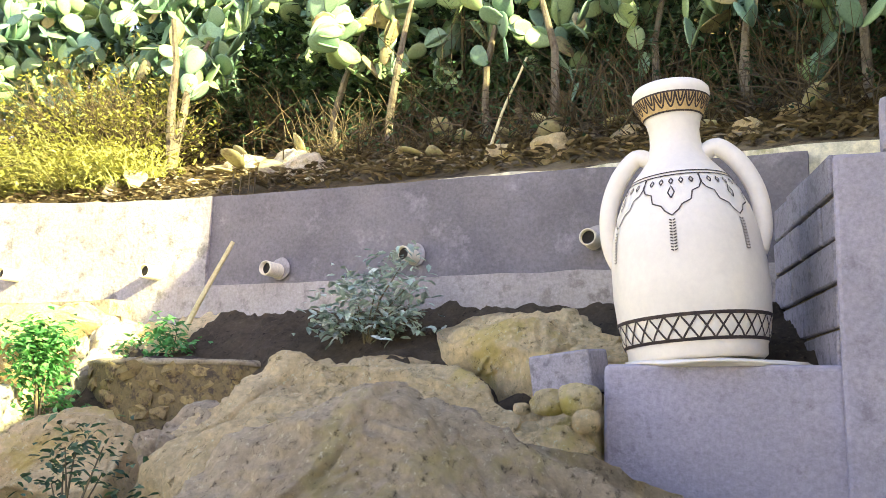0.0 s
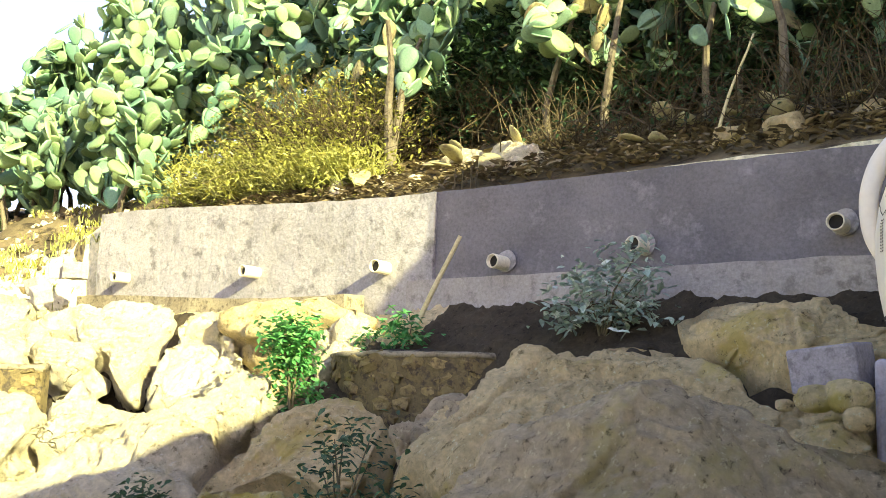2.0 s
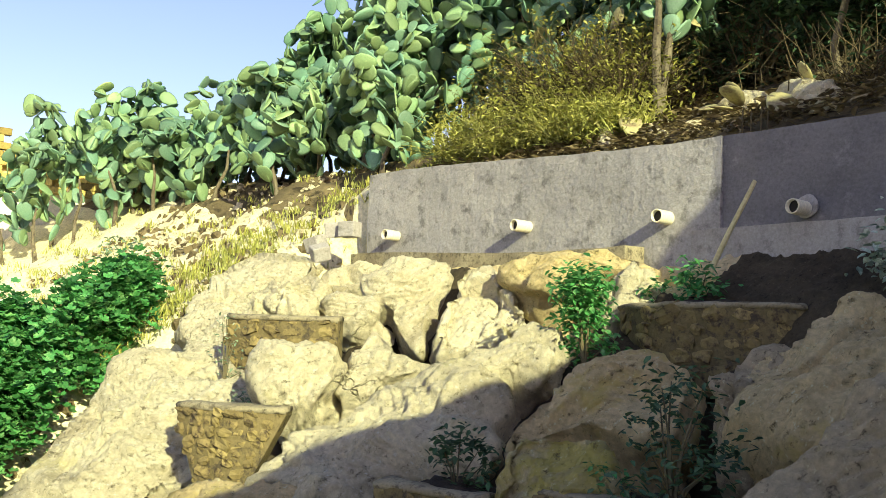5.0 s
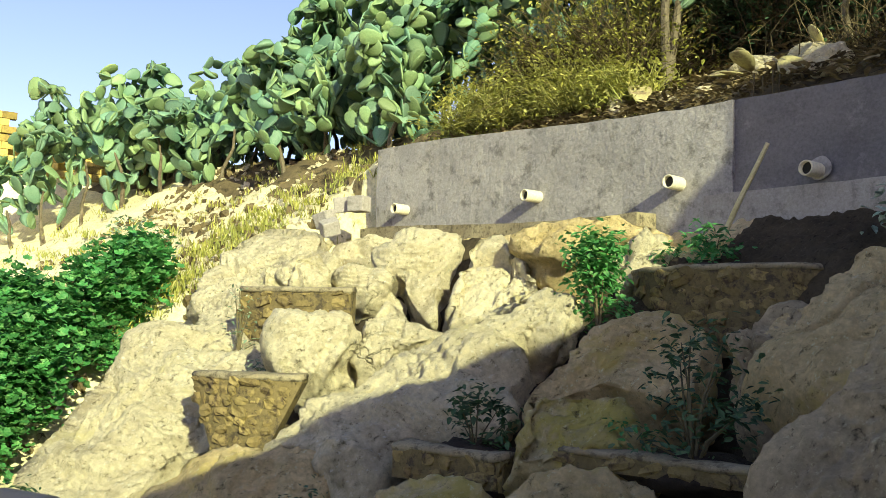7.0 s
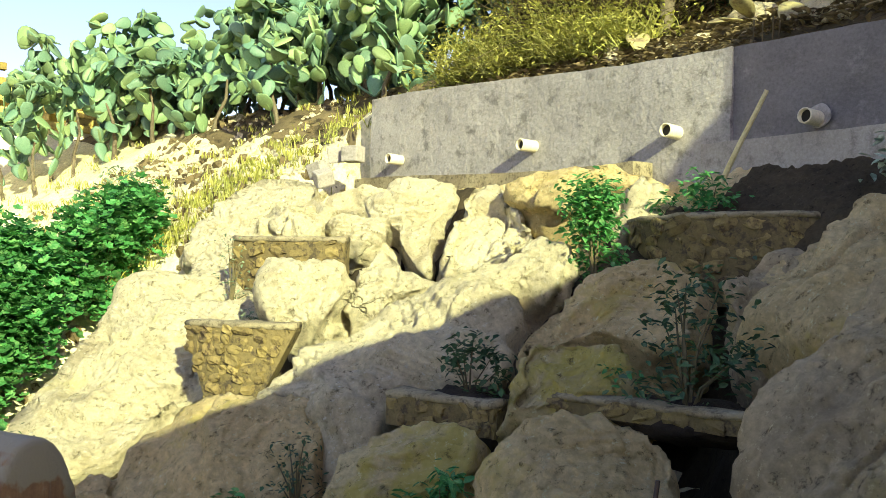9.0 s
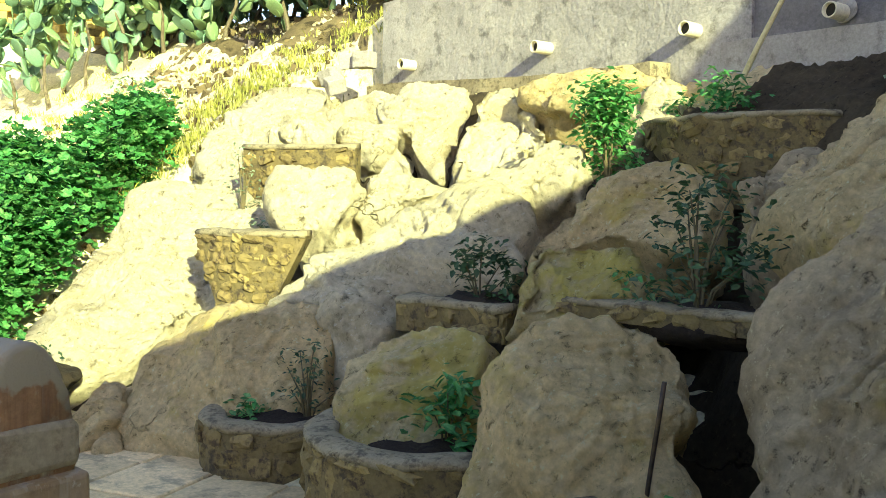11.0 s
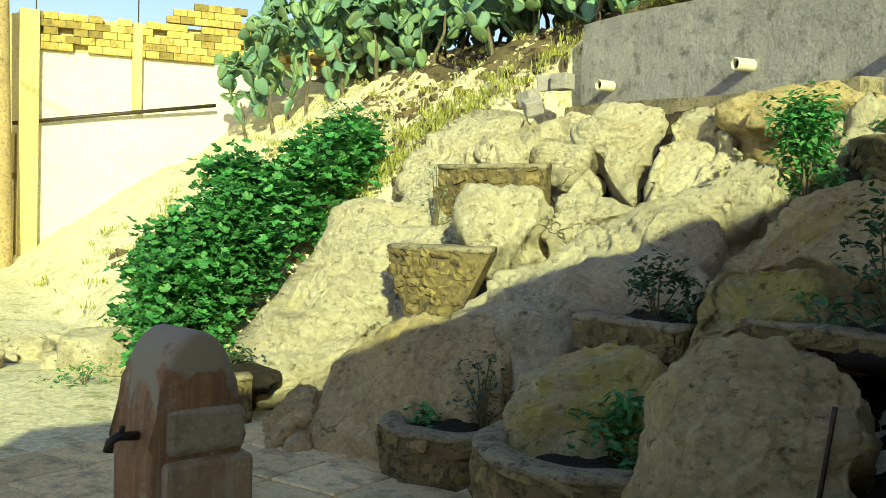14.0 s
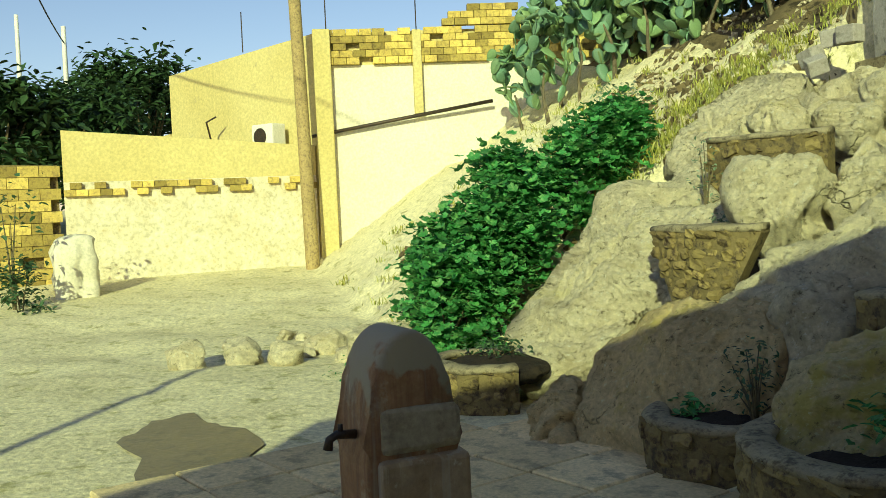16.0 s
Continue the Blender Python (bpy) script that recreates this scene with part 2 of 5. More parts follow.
def streaks(m, colour, amount, lo=0.52):
    """Runs of paint and lime down an upright face."""
    t, b = m.node_tree, m.node_tree.nodes["Principled BSDF"]
    n, l = t.nodes, t.links
    stretch = n.new("ShaderNodeVectorMath")
    stretch.operation = "MULTIPLY"
    stretch.inputs[1].default_value = (38.0, 38.0, 2.2)
    l.new(n.new("ShaderNodeNewGeometry").outputs["Position"], stretch.inputs[0])
    k = n.new("ShaderNodeTexNoise")
    k.inputs["Scale"].default_value, k.inputs["Detail"].default_value = 1.0, 5.0
    l.new(stretch.outputs[0], k.inputs["Vector"])
    r = n.new("ShaderNodeMapRange")
    r.inputs["From Min"].default_value, r.inputs["From Max"].default_value, r.inputs["To Max"].default_value = lo, lo + 0.16, amount
    l.new(k.outputs["Fac"], r.inputs["Value"])
    x = n.new("ShaderNodeMix")
    x.data_type = "RGBA"
    l.new(r.outputs["Result"], x.inputs["Factor"])
    l.new(b.inputs["Base Color"].links[0].from_socket, x.inputs["A"])
    x.inputs["B"].default_value = rgba(colour)
    l.new(x.outputs["Result"], b.inputs["Base Color"])


def bare_top(m, colour, lo, hi):
    """Paint gone from the top of the post, with a ragged lower edge."""
    t, b = m.node_tree, m.node_tree.nodes["Principled BSDF"]
    n, l = t.nodes, t.links
    pos = n.new("ShaderNodeNewGeometry").outputs["Position"]
    parts = n.new("ShaderNodeSeparateXYZ")
    l.new(pos, parts.inputs[0])
    k = n.new("ShaderNodeTexNoise")
    k.inputs["Scale"].default_value, k.inputs["Detail"].default_value = 9.0, 8.0
    l.new(pos, k.inputs["Vector"])
    add_ = n.new("ShaderNodeMath")
    add_.operation = "MULTIPLY_ADD"
    add_.inputs[1].default_value = 0.5
    l.new(k.outputs["Fac"], add_.inputs[0]), l.new(parts.outputs["Z"], add_.inputs[2])
    r = n.new("ShaderNodeMapRange")
    r.inputs["From Min"].default_value, r.inputs["From Max"].default_value = lo, hi
    l.new(add_.outputs[0], r.inputs["Value"])
    x = n.new("ShaderNodeMix")
    x.data_type = "RGBA"
    l.new(r.outputs["Result"], x.inputs["Factor"])
    l.new(b.inputs["Base Color"].links[0].from_socket, x.inputs["A"])
    x.inputs["B"].default_value = rgba(colour)
    l.new(x.outputs["Result"], b.inputs["Base Color"])


streaks(STREAKED, (0.62, 0.54, 0.42), 0.8, 0.54)
streaks(STREAKED, (0.1, 0.05, 0.03), 0.7, 0.58)
streaks(RUST_PAINT, (0.14, 0.06, 0.03), 0.6, 0.48)
streaks(RUST_PAINT, (0.5, 0.42, 0.3), 0.55, 0.6)
bare_top(RUST_PAINT, (0.37, 0.31, 0.21), 1.27, 1.3)
IRON = mat("iron", (0.05, 0.045, 0.04), (0.09, 0.06, 0.04), None, big=20, rough=0.5, bump=0.2, metal=0.6)
CANE = mat("cane", (0.62, 0.55, 0.3), (0.52, 0.45, 0.22), None, big=9, bump=0.2)
PAVER = mat("paver", (0.79, 0.63, 0.35), (0.7, 0.55, 0.29), (0.45, 0.36, 0.21), big=1.2, fine=6, bump=0.35, grain=40, vary=0.12)
BRICK_Y = mat("brick_ochre", (0.52, 0.4, 0.12), (0.44, 0.33, 0.1), (0.3, 0.22, 0.08), big=3, fine=14, bump=0.4, grain=40, vary=0.5)
RENDER_Y = mat("render_ochre", (0.62, 0.53, 0.25), (0.55, 0.46, 0.2), (0.44, 0.37, 0.2), big=0.5, fine=3, bump=0.3, grain=20, patch=0.6)
RENDER_W = mat("render_white", (0.74, 0.7, 0.56), (0.66, 0.61, 0.47), (0.5, 0.46, 0.33), big=0.6, fine=4, bump=0.3, grain=20, patch=0.66)
RUBBLE_W = mat("rubble_white", (0.72, 0.66, 0.48), (0.6, 0.53, 0.36), (0.36, 0.29, 0.16), big=2.0, fine=6, bump=1.0, grain=12, patch=0.58, speckle=0.35)
WOOD = mat("pole_wood", (0.42, 0.32, 0.15), (0.33, 0.25, 0.12), (0.22, 0.16, 0.09), big=3, fine=20, bump=0.5, grain=30)
WHITE = mat("white_metal", (0.75, 0.73, 0.66), (0.68, 0.66, 0.6), None, big=5, rough=0.45, bump=0)
GREYBLUE = mat("panel_grey", (0.2, 0.21, 0.25), (0.16, 0.17, 0.2), None, big=3, rough=0.6, bump=0.1)


# ---- building helpers ----
def mesh_from(name, verts, faces, material, smooth=False):
    me = bpy.data.meshes.new(name)
    me.from_pydata(verts, [], faces)
    me.materials.append(material)
    if smooth:
        me.polygons.foreach_set("use_smooth", [True] * len(me.polygons))
    me.update()
    return me


def bm_mesh(name, bm, material, smooth=False):
    bmesh.ops.recalc_face_normals(bm, faces=bm.faces)
    me = bpy.data.meshes.new(name)
    bm.to_mesh(me)
    bm.free()
    me.materials.append(material)
    if smooth:
        me.polygons.foreach_set("use_smooth", [True] * len(me.polygons))
    return me


def part(name, bm, material, parent, label="", smooth=False, m=None):
    """One mesh object under a thing or a part."""
    data = bm if isinstance(bm, bpy.types.Mesh) else bm_mesh(name, bm, material, smooth)
    ob = new(name, data)
    ob.parent = parent
    if m is not None:
        ob.matrix_basis = m
    return tagged(ob, label)


def thing(name, m, label, category, group="", kind=""):
    ob = new(name)
    ob.matrix_basis = m
    ob.empty_display_size = 0.1
    return tagged(ob, label, category, group, kind)


def solid(name, bm, material, label, category, group="", kind="", m=None, smooth=False):
    ob = new(name, bm_mesh(name, bm, material, smooth))
    if m is not None:
        ob.matrix_basis = m
    return tagged(ob, label, category, group, kind)


def add_box(bm, x0, x1, y0, y1, z0, z1, bevel=0.0, seg=2, wobble=0.0):
    r = bmesh.ops.create_cube(bm, size=1.0)
    vs = r["verts"]
    bmesh.ops.scale(bm, verts=vs, vec=(x1 - x0, y1 - y0, z1 - z0))
    bmesh.ops.translate(bm, verts=vs, vec=((x0 + x1) / 2, (y0 + y1) / 2, (z0 + z1) / 2))
    if bevel:
        es = list({e for v in vs for e in v.link_edges})
        r = bmesh.ops.bevel(bm, geom=es, offset=bevel, segments=seg, affect="EDGES", profile=0.5)
        vs = list({v for f in r["faces"] for v in f.verts})
    return vs


def box(x0, x1, y0, y1, z0, z1, bevel=0.0, seg=2):
    bm = bmesh.new()
    add_box(bm, x0, x1, y0, y1, z0, z1, bevel, seg)
    return bm


def tube(points, radii, sides=8, cap=True):
    """Rings along a line of points, as vertices and faces."""
    verts, faces = [], []
    pts = [Vector(p) for p in points]
    for i, p in enumerate(pts):
        d = (pts[min(i + 1, len(pts) - 1)] - pts[max(i - 1, 0)]).normalized()
        a = d.orthogonal().normalized() if i == 0 else (a - d * a.dot(d)).normalized()
        b = d.cross(a)
        r = radii[i] if isinstance(radii, (list, tuple)) else radii
        for k in range(sides):
            w = 2 * math.pi * k / sides
            verts.append(p + (a * math.cos(w) + b * math.sin(w)) * r)
    for i in range(len(pts) - 1):
        for k in range(sides):
            q = (k + 1) % sides
            faces.append((i * sides + k, i * sides + q, (i + 1) * sides + q, (i + 1) * sides + k))
    if cap:
        faces.append(tuple(range(sides - 1, -1, -1)))
        faces.append(tuple(range((len(pts) - 1) * sides, len(pts) * sides)))
    return [tuple(v) for v in verts], faces


class Pile:
    """Gathers many small pieces into one mesh."""

    def __init__(self):
        self.v, self.f = [], []

    def add(self, verts, faces):
        n = len(self.v)
        self.v += [tuple(v) for v in verts]
        self.f += [tuple(n + i for i in f) for f in faces]

    def mesh(self, name, material, smooth=False):
        return mesh_from(name, self.v, self.f, material, smooth)


def step(a, b, x):
    u = min(1.0, max(0.0, (x - a) / (b - a)))
    return u * u * (3 - 2 * u)


def nz(p, s):
    return noise.fractal(Vector(p) * s, 0.8, 2.1, 4)


# ---- ground: one sheet from the terrace up the hill and out to the horizon ----
WALL_Y = 5.85
FLOOR_Z = 0.15


def ground_z(x, y):
    # under the rocks and behind the retaining wall
    a = FLOOR_Z + 0.5 * max(0.0, y - 2.3)
    a = min(a, 2.0) - 0.75 * step(2.5, 3.0, y)
    if y > WALL_Y + 0.12:
        # extra rise behind the cactus, added to close gaps and hold off sky
        a = 3.28 + 0.5 * (y - WALL_Y - 0.12) + 0.75 * min(2.2, max(0.0, y - 8.3)) * step(-7.6, -6.4, x)
        a = a if y < 12 else 7.95 + 0.1 * (y - 12)
    # open slope beyond the wall's end
    foot = 1.5 + 0.09 * (x + 9)
    b = 0.12 + 0.68 * max(0.0, y - foot)
    b = b if b < 3.9 else 3.9 + 0.3 * (b - 3.9)
    b += 0.06 * max(0.0, -x - 12)
    w = step(-7.7, -8.7, x)
    z = a * (1 - w) + b * w
    far = math.hypot(x, y)
    z = z * (1 - step(40, 90, far)) if y < 40 else z * (1 - step(60, 140, far))
    return z


def grid_lines(lo, hi, dense0, dense1, fine, coarse):
    out, v = [], lo
    while v < hi:
        out.append(v)
        d = 0.0 if dense0 <= v <= dense1 else min(abs(v - dense0), abs(v - dense1))
        v += min(coarse, fine + d * 0.16)
    return out + [hi]


def build_ground():
    xs = grid_lines(-1500, 1500, -14, 2, 0.16, 200)
    ys = grid_lines(-1500, 1500, -3, 10, 0.16, 200)
    ys = sorted([y for y in ys if abs(y - WALL_Y - 0.12) > 0.1] + [WALL_Y + 0.1, WALL_Y + 0.14])
    verts, faces = [], []
    for y in ys:
        for x in xs:
            r = step(60, 20, math.hypot(x, y))
            rough = (0.16 if x < -7.2 else 0.03) * nz((x, y, 0), 0.9) + 0.05 * nz((x, y, 3), 3.1) * (1 if (x < -7 or y > 6.1) else 0.15)
            if y > 6.1:
                rough += 0.12 * nz((x, y, 5), 1.6)
            verts.append((x, y, ground_z(x, y) + rough * r * (0.3 if y < 1.2 else 1)))
    n = len(xs)
    for j in range(len(ys) - 1):
        for i in range(n - 1):
            faces.append((j * n + i, j * n + i + 1, (j + 1) * n + i + 1, (j + 1) * n + i))
    me = mesh_from("ground", verts, faces, DIRT, True)
    me.materials.append(BANK)
    for p in me.polygons:
        c = p.center
        edge = 6.0 if c.x > -7.9 else 6.0 + 0.25 * nz((c.x, c.y, 1), 1.4)
        if edge < c.y < 24 and c.x > -25:
            p.material_index = 1
    ob = new("ground", me)
    return tagged(ob, "dry pale earth of yard and hillside", "ground", kind="structure")


ground = build_ground()


# ---- rocks ----
def stair(v, tread):
    """Turns a smooth value into flat treads with short steep rises, like broken stone."""
    k = v / tread
    whole = math.floor(k)
    return (whole + step(0.72, 1.0, k - whole)) * tread


def rock_shape(size, seed, sub=5, power=5.2, rough=1.0, cuts=12):
    """A worn boulder: a blunt block, flat breaks, then lumps, clefts and grain."""
    rnd = random.Random(seed)
    bm = bmesh.new()
    bmesh.ops.create_icosphere(bm, subdivisions=sub, radius=1.0)
    sx, sy, sz = size
    small = min(size)
    off = Vector((seed * 3.17, seed * 1.31, seed * 2.03))
    planes = []
    for _ in range(cuts):
        d = Vector((rnd.uniform(-1, 1), rnd.uniform(-1, 0.6), rnd.uniform(-0.5, 1))).normalized()
        planes.append((d, rnd.uniform(0.86, 1.12) if power < 6 else rnd.uniform(0.76, 1.08)))
    for v in bm.verts:
        c = v.co
        k = (abs(c.x) ** power + abs(c.y) ** power + abs(c.z) ** power) ** (-1 / power)
        c = c * k
        for d, h in planes:
            over = c.dot(d) - h
            if over > 0:
                c = c - d * over * 0.85
        p = Vector((c.x * sx, c.y * sy, c.z * sz))
        out = Vector((c.x / sx, c.y / sy, c.z / sz)).normalized()
        q = p + off
        warp = q + 0.18 * Vector((noise.noise(q * 1.7), noise.noise(q * 1.7 + Vector((9, 0, 0))), noise.noise(q * 1.7 + Vector((0, 9, 0)))))
        lump = noise.fractal(q * 1.1, 0.9, 2.0, 3) * 0.1 * small ** 0.5
        chip = 0.085 * stair(noise.noise(warp * 1.25 + off), 0.2) * min(1.0, small) + 0.05 * stair(noise.noise(warp * 2.9), 0.22)
        near, _ = noise.voronoi(warp * 1.7)
        cleft = -0.06 * max(0.0, 1 - (near[1] - near[0]) / 0.07) * max(0.0, noise.noise(q * 0.9) + 0.25) * 2.2
        ledge = 0.03 * noise.noise(Vector((warp.x * 1.6, warp.y * 1.6, warp.z * 5.5)))
        fine = 0.03 * noise.fractal(warp * 4.5, 0.65, 2.2, 6)
        pit = -0.022 * max(0.0, noise.noise(q * 7.5) - 0.25)
        v.co = p + out * (lump + (chip + cleft + ledge + fine + pit) * rough)
    return bm


def slab_rock(place, tilt, heading, bulge, depth, seed, rough, material, outline, label="weathered limestone boulder on the terraced slope"):
    """A boulder by the outline of its face: a blunt dome over the outline, walls running back into the slope, broken and worn."""
    turn = Matrix.Rotation(radians(heading), 4, "Z") @ Matrix.Rotation(radians(tilt), 4, "X")
    world_m = Matrix.Translation(place) @ turn
    pts = [Vector(p) for p in outline]
    for _ in range(2):      # corners cut, as weather does
        pts = [q for a, b in zip(pts, pts[1:] + pts[:1]) for q in (a.lerp(b, 0.18), a.lerp(b, 0.82))]
    reach = max(p.length for p in pts)
    around = min(300, max(110, int(reach * 260)))
    rings = max(26, int(reach * 70))
    edge = []
    for k in range(around):
        a = 2 * math.pi * k / around
        d = Vector((math.cos(a), math.sin(a)))
        best = 0.05
        for p, q in zip(pts, pts[1:] + pts[:1]):
            e = q - p
            den = d.x * e.y - d.y * e.x
            if abs(den) > 1e-9:
                r, u = (p.x * e.y - p.y * e.x) / den, (p.x * d.y - p.y * d.x) / den
                if r > best and -1e-6 <= u <= 1 + 1e-6:
                    best = r
        edge.append((d, best))
    off = Vector((seed * 3.17, seed * 1.31, seed * 2.03))
    rnd = random.Random(seed)
    breaks = []
    for _ in range(7):
        a = rnd.uniform(0, 6.3)
        lean = rnd.uniform(0.12, 0.5)
        breaks.append((Vector((math.cos(a) * lean, math.sin(a) * lean, 1)).normalized(), rnd.uniform(0.5, 1.0)))
    verts, faces = [(0, 0, 0)], []
    rows = [(i / rings, None) for i in range(1, rings + 1)] + [(1.0, depth * j / 10) for j in range(1, 11)]
    soft = min(0.18, 0.26 * reach)
    for s, down in rows:
        for d, r in edge:
            p = d * (r * s)
            inner = r * (1 - s)
            if down is None:
                k = min(1.0, inner / soft)
                z = bulge * (0.45 * (1 - s * s) + 0.55 * (1 - (1 - k) ** 2.4) ** 0.5)
                c = Vector((p.x, p.y, z))
                for n, h in breaks:
                    over = c.dot(n) - bulge * h - 0.35 * reach * (1 - n.z)
                    if over > 0:
                        c -= n * over * 0.7
            else:
                c = Vector((p.x * (1 + 0.12 * down), p.y * (1 + 0.12 * down), -down))
            verts.append(c)
    verts[0] = (verts[1] + verts[1 + around // 2]) / 2
    out_of = []
    for i, c in enumerate(verts):
        tail = i > rings * around
        flat = Vector((c.x, c.y, 0))
        rim = 0.0 if i == 0 else min(1.0, ((i - 1) // around + 1) / rings) ** 6
        out = (flat.normalized() * rim + Vector((0, 0, 0.0 if tail else 1.0 - 0.6 * rim))).normalized() if i else Vector((0, 0, 1))
        q = c + off
        warp = q + 0.2 * Vector((noise.noise(q * 1.6), noise.noise(q * 1.6 + Vector((9, 0, 0))), noise.noise(q * 1.6 + Vector((0, 9, 0)))))
        lump = 0.045 * noise.fractal(q * 1.3, 0.9, 2.0, 3)
        chip = 0.2 * stair(noise.noise(warp * 1.05 + off), 0.17) + 0.12 * stair(noise.noise(Vector((warp.x * 2.2, warp.y * 4.6, warp.z * 3))), 0.2)
        # splits that run up the face
        run = warp.x * 0.8 - warp.y * 0.45
        near, _ = noise.voronoi(Vector((run * 2.0, (warp.y * 0.8 + warp.x * 0.45) * 0.8, warp.z * 0.8)))
        cleft = -0.09 * max(0.0, 1 - (near[1] - near[0]) / 0.06) * step(0.1, 0.4, noise.noise(q * 0.9 + off))
        fine = 0.024 * noise.fractal(warp * 5.0, 0.6, 2.2, 6) + 0.009 * stair(noise.noise(warp * 8.5), 0.3)
        # long wandering cracks and broken steps beside them
        vein = noise.noise(Vector((run * 1.5, (warp.y * 0.8 + warp.x * 0.45) * 0.55, warp.z * 0.9)) + off * 1.7)
        cut = -0.055 * max(0.0, 1 - abs(vein - 0.12) / 0.03) * step(-0.1, 0.25, noise.noise(q * 1.4 + off * 0.6)) + 0.035 * step(0.1, 0.14, vein)
        knap = 0.05 * stair(noise.noise(warp * 3.4 + off * 0.3), 0.2)
        pit = -0.05 * max(0.0, noise.noise(q * 7.5) - 0.3) + cut + knap
        out_of.append(tuple(world_m @ (c + out * (lump + (chip + cleft + pit) * rough + fine))))
    n = around
    faces += [(0, 1 + k, 1 + (k + 1) % n) for k in range(n)]
    for i in range(len(rows) - 1):
        o = 1 + i * n
        faces += [(o + k, o + n + k, o + n + (k + 1) % n, o + (k + 1) % n) for k in range(n)]
    me = mesh_from("boulder", out_of, faces, material, True)
    return tagged(new("boulder", me), label, "rock", "boulders of the slope")


slab_rock((-6.19, 2.71, 1.00), 40, 38, 0.12, 0.60, 32, 0.8, ROCK_PALE, [(-0.26, -1.04), (0.02, -0.98), (0.26, -0.66), (0.6, -0.28), (0.29, 0.23), (0.75, 0.36), (0.71, 0.63), (0.28, 0.93), (-0.23, 0.92), (-0.49, 0.68), (-0.65, 0.26), (-0.66, -0.29), (-0.62, -0.74)])  # pale slab
slab_rock((-7.51, 4.32, 2.03), 30, 30, 0.15, 0.50, 33, 1, ROCK_PALE, [(0.28, -1.09), (0.54, -1), (0.18, -0.42), (0.24, -0.1), (0.56, 0.17), (0.55, 0.46), (-0.01, 1.04), (-0.58, 1.17), (-0.83, 0.67), (-0.72, -0.01), (-0.2, -0.91)])  # pale upper shelf
slab_rock((-4.97, 1.89, 0.35), 50, 40, 0.10, 0.40, 34, 1, ROCK, [(0.16, -0.3), (0.13, 0.05), (0.08, 0.31), (-0.08, 0.17), (-0.15, 0), (-0.12, -0.24)])  # toe
slab_rock((-4.45, 2.43, 0.55), 50, 36, 0.20, 0.60, 35, 0.6, ROCK, [(0.05, -0.6), (0.51, -0.56), (0.54, -0.23), (0.49, 0.09), (0.49, 0.35), (0.37, 0.48), (0.08, 0.5), (-0.21, 0.45), (-0.48, 0.24), (-0.63, 0.07), (-0.64, -0.22), (-0.56, -0.57)])  # low long
slab_rock((-4.30, 3.30, 1.11), 36, 32, 0.18, 0.60, 36, 1, ROCK_PALE, [(-0.49, -0.35), (-0.21, -0.44), (-0.04, -0.77), (0.11, -0.63), (0.17, -0.37), (0.36, -0.31), (0.59, -0.12), (0.62, 0.3), (0.68, 0.77), (0.4, 0.82), (0.03, 0.72), (-0.27, 0.5), (-0.56, 0.26), (-0.65, 0.01), (-0.72, -0.4)])  # ridge
slab_rock((-3.23, 2.62, 0.63), 54, 36, 0.18, 0.60, 37, 0.6, ROCK_MOSS, [(-0.03, -0.53), (0.3, -0.49), (0.3, -0.21), (0.31, 0.1), (0.32, 0.34), (0.15, 0.4), (-0.09, 0.37), (-0.22, 0.31), (-0.33, 0.17), (-0.37, -0.11), (-0.34, -0.36)])  # moss
slab_rock((-2.18, 2.60, 0.74), 58, 38, 0.16, 0.70, 38, 0.55, ROCK, [(0.42, -0.53), (0.38, -0.25), (0.29, -0.09), (0.33, 0.05), (0.36, 0.23), (0.32, 0.32), (0.2, 0.38), (-0, 0.39), (-0.24, 0.33), (-0.37, 0.21), (-0.41, 0.05), (-0.42, -0.16), (-0.42, -0.34), (-0.44, -0.61)])  # tall slab
slab_rock((-2.90, 3.20, 1.14), 44, 36, 0.14, 0.50, 39, 0.7, ROCK_MOSS, [(-0.12, -0.27), (0.09, -0.19), (0.39, -0.13), (0.31, 0.13), (0.15, 0.3), (-0.06, 0.29), (-0.22, 0.2), (-0.27, -0.03), (-0.27, -0.28)])  # yellow
slab_rock((-3.24, 4.06, 1.43), 40, 34, 0.14, 0.60, 40, 0.7, ROCK, [(-0.37, -0.31), (-0.11, -0.27), (0.2, -0.34), (0.42, -0.29), (0.46, -0.02), (0.46, 0.29), (0.31, 0.42), (0.09, 0.4), (-0.15, 0.32), (-0.3, 0.19), (-0.45, -0.06), (-0.56, -0.33)])  # upper mid
slab_rock((-2.33, 3.99, 1.47), 42, 26, 0.10, 0.40, 41, 1, ROCK_SHADE, [(0.02, -0.47), (0.12, -0.23), (0.26, 0.06), (0.14, 0.47), (-0.05, 0.39), (-0.24, 0.23), (-0.16, -0.06), (-0.09, -0.38)])  # split corner
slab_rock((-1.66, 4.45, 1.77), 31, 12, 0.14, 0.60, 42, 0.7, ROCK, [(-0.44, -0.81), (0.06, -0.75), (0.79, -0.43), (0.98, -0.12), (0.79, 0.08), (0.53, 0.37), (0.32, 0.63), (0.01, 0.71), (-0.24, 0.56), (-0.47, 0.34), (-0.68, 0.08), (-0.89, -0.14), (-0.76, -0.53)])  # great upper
slab_rock((-0.93, 3.13, 1.23), 42, 20, 0.30, 0.80, 43, 0.7, ROCK_SHADE, [(-0.73, -1.1), (-0.47, -1.1), (0.91, -0.45), (1.29, 0.05), (1.27, 0.31), (1.23, 0.46), (0.97, 0.63), (0.62, 0.71), (0.34, 0.71), (0, 0.69), (-0.26, 0.64), (-0.45, 0.5), (-0.74, 0.19), (-0.8, -0.03), (-0.81, -0.22), (-0.79, -0.47), (-0.77, -0.64), (-0.8, -0.88)])  # great lower
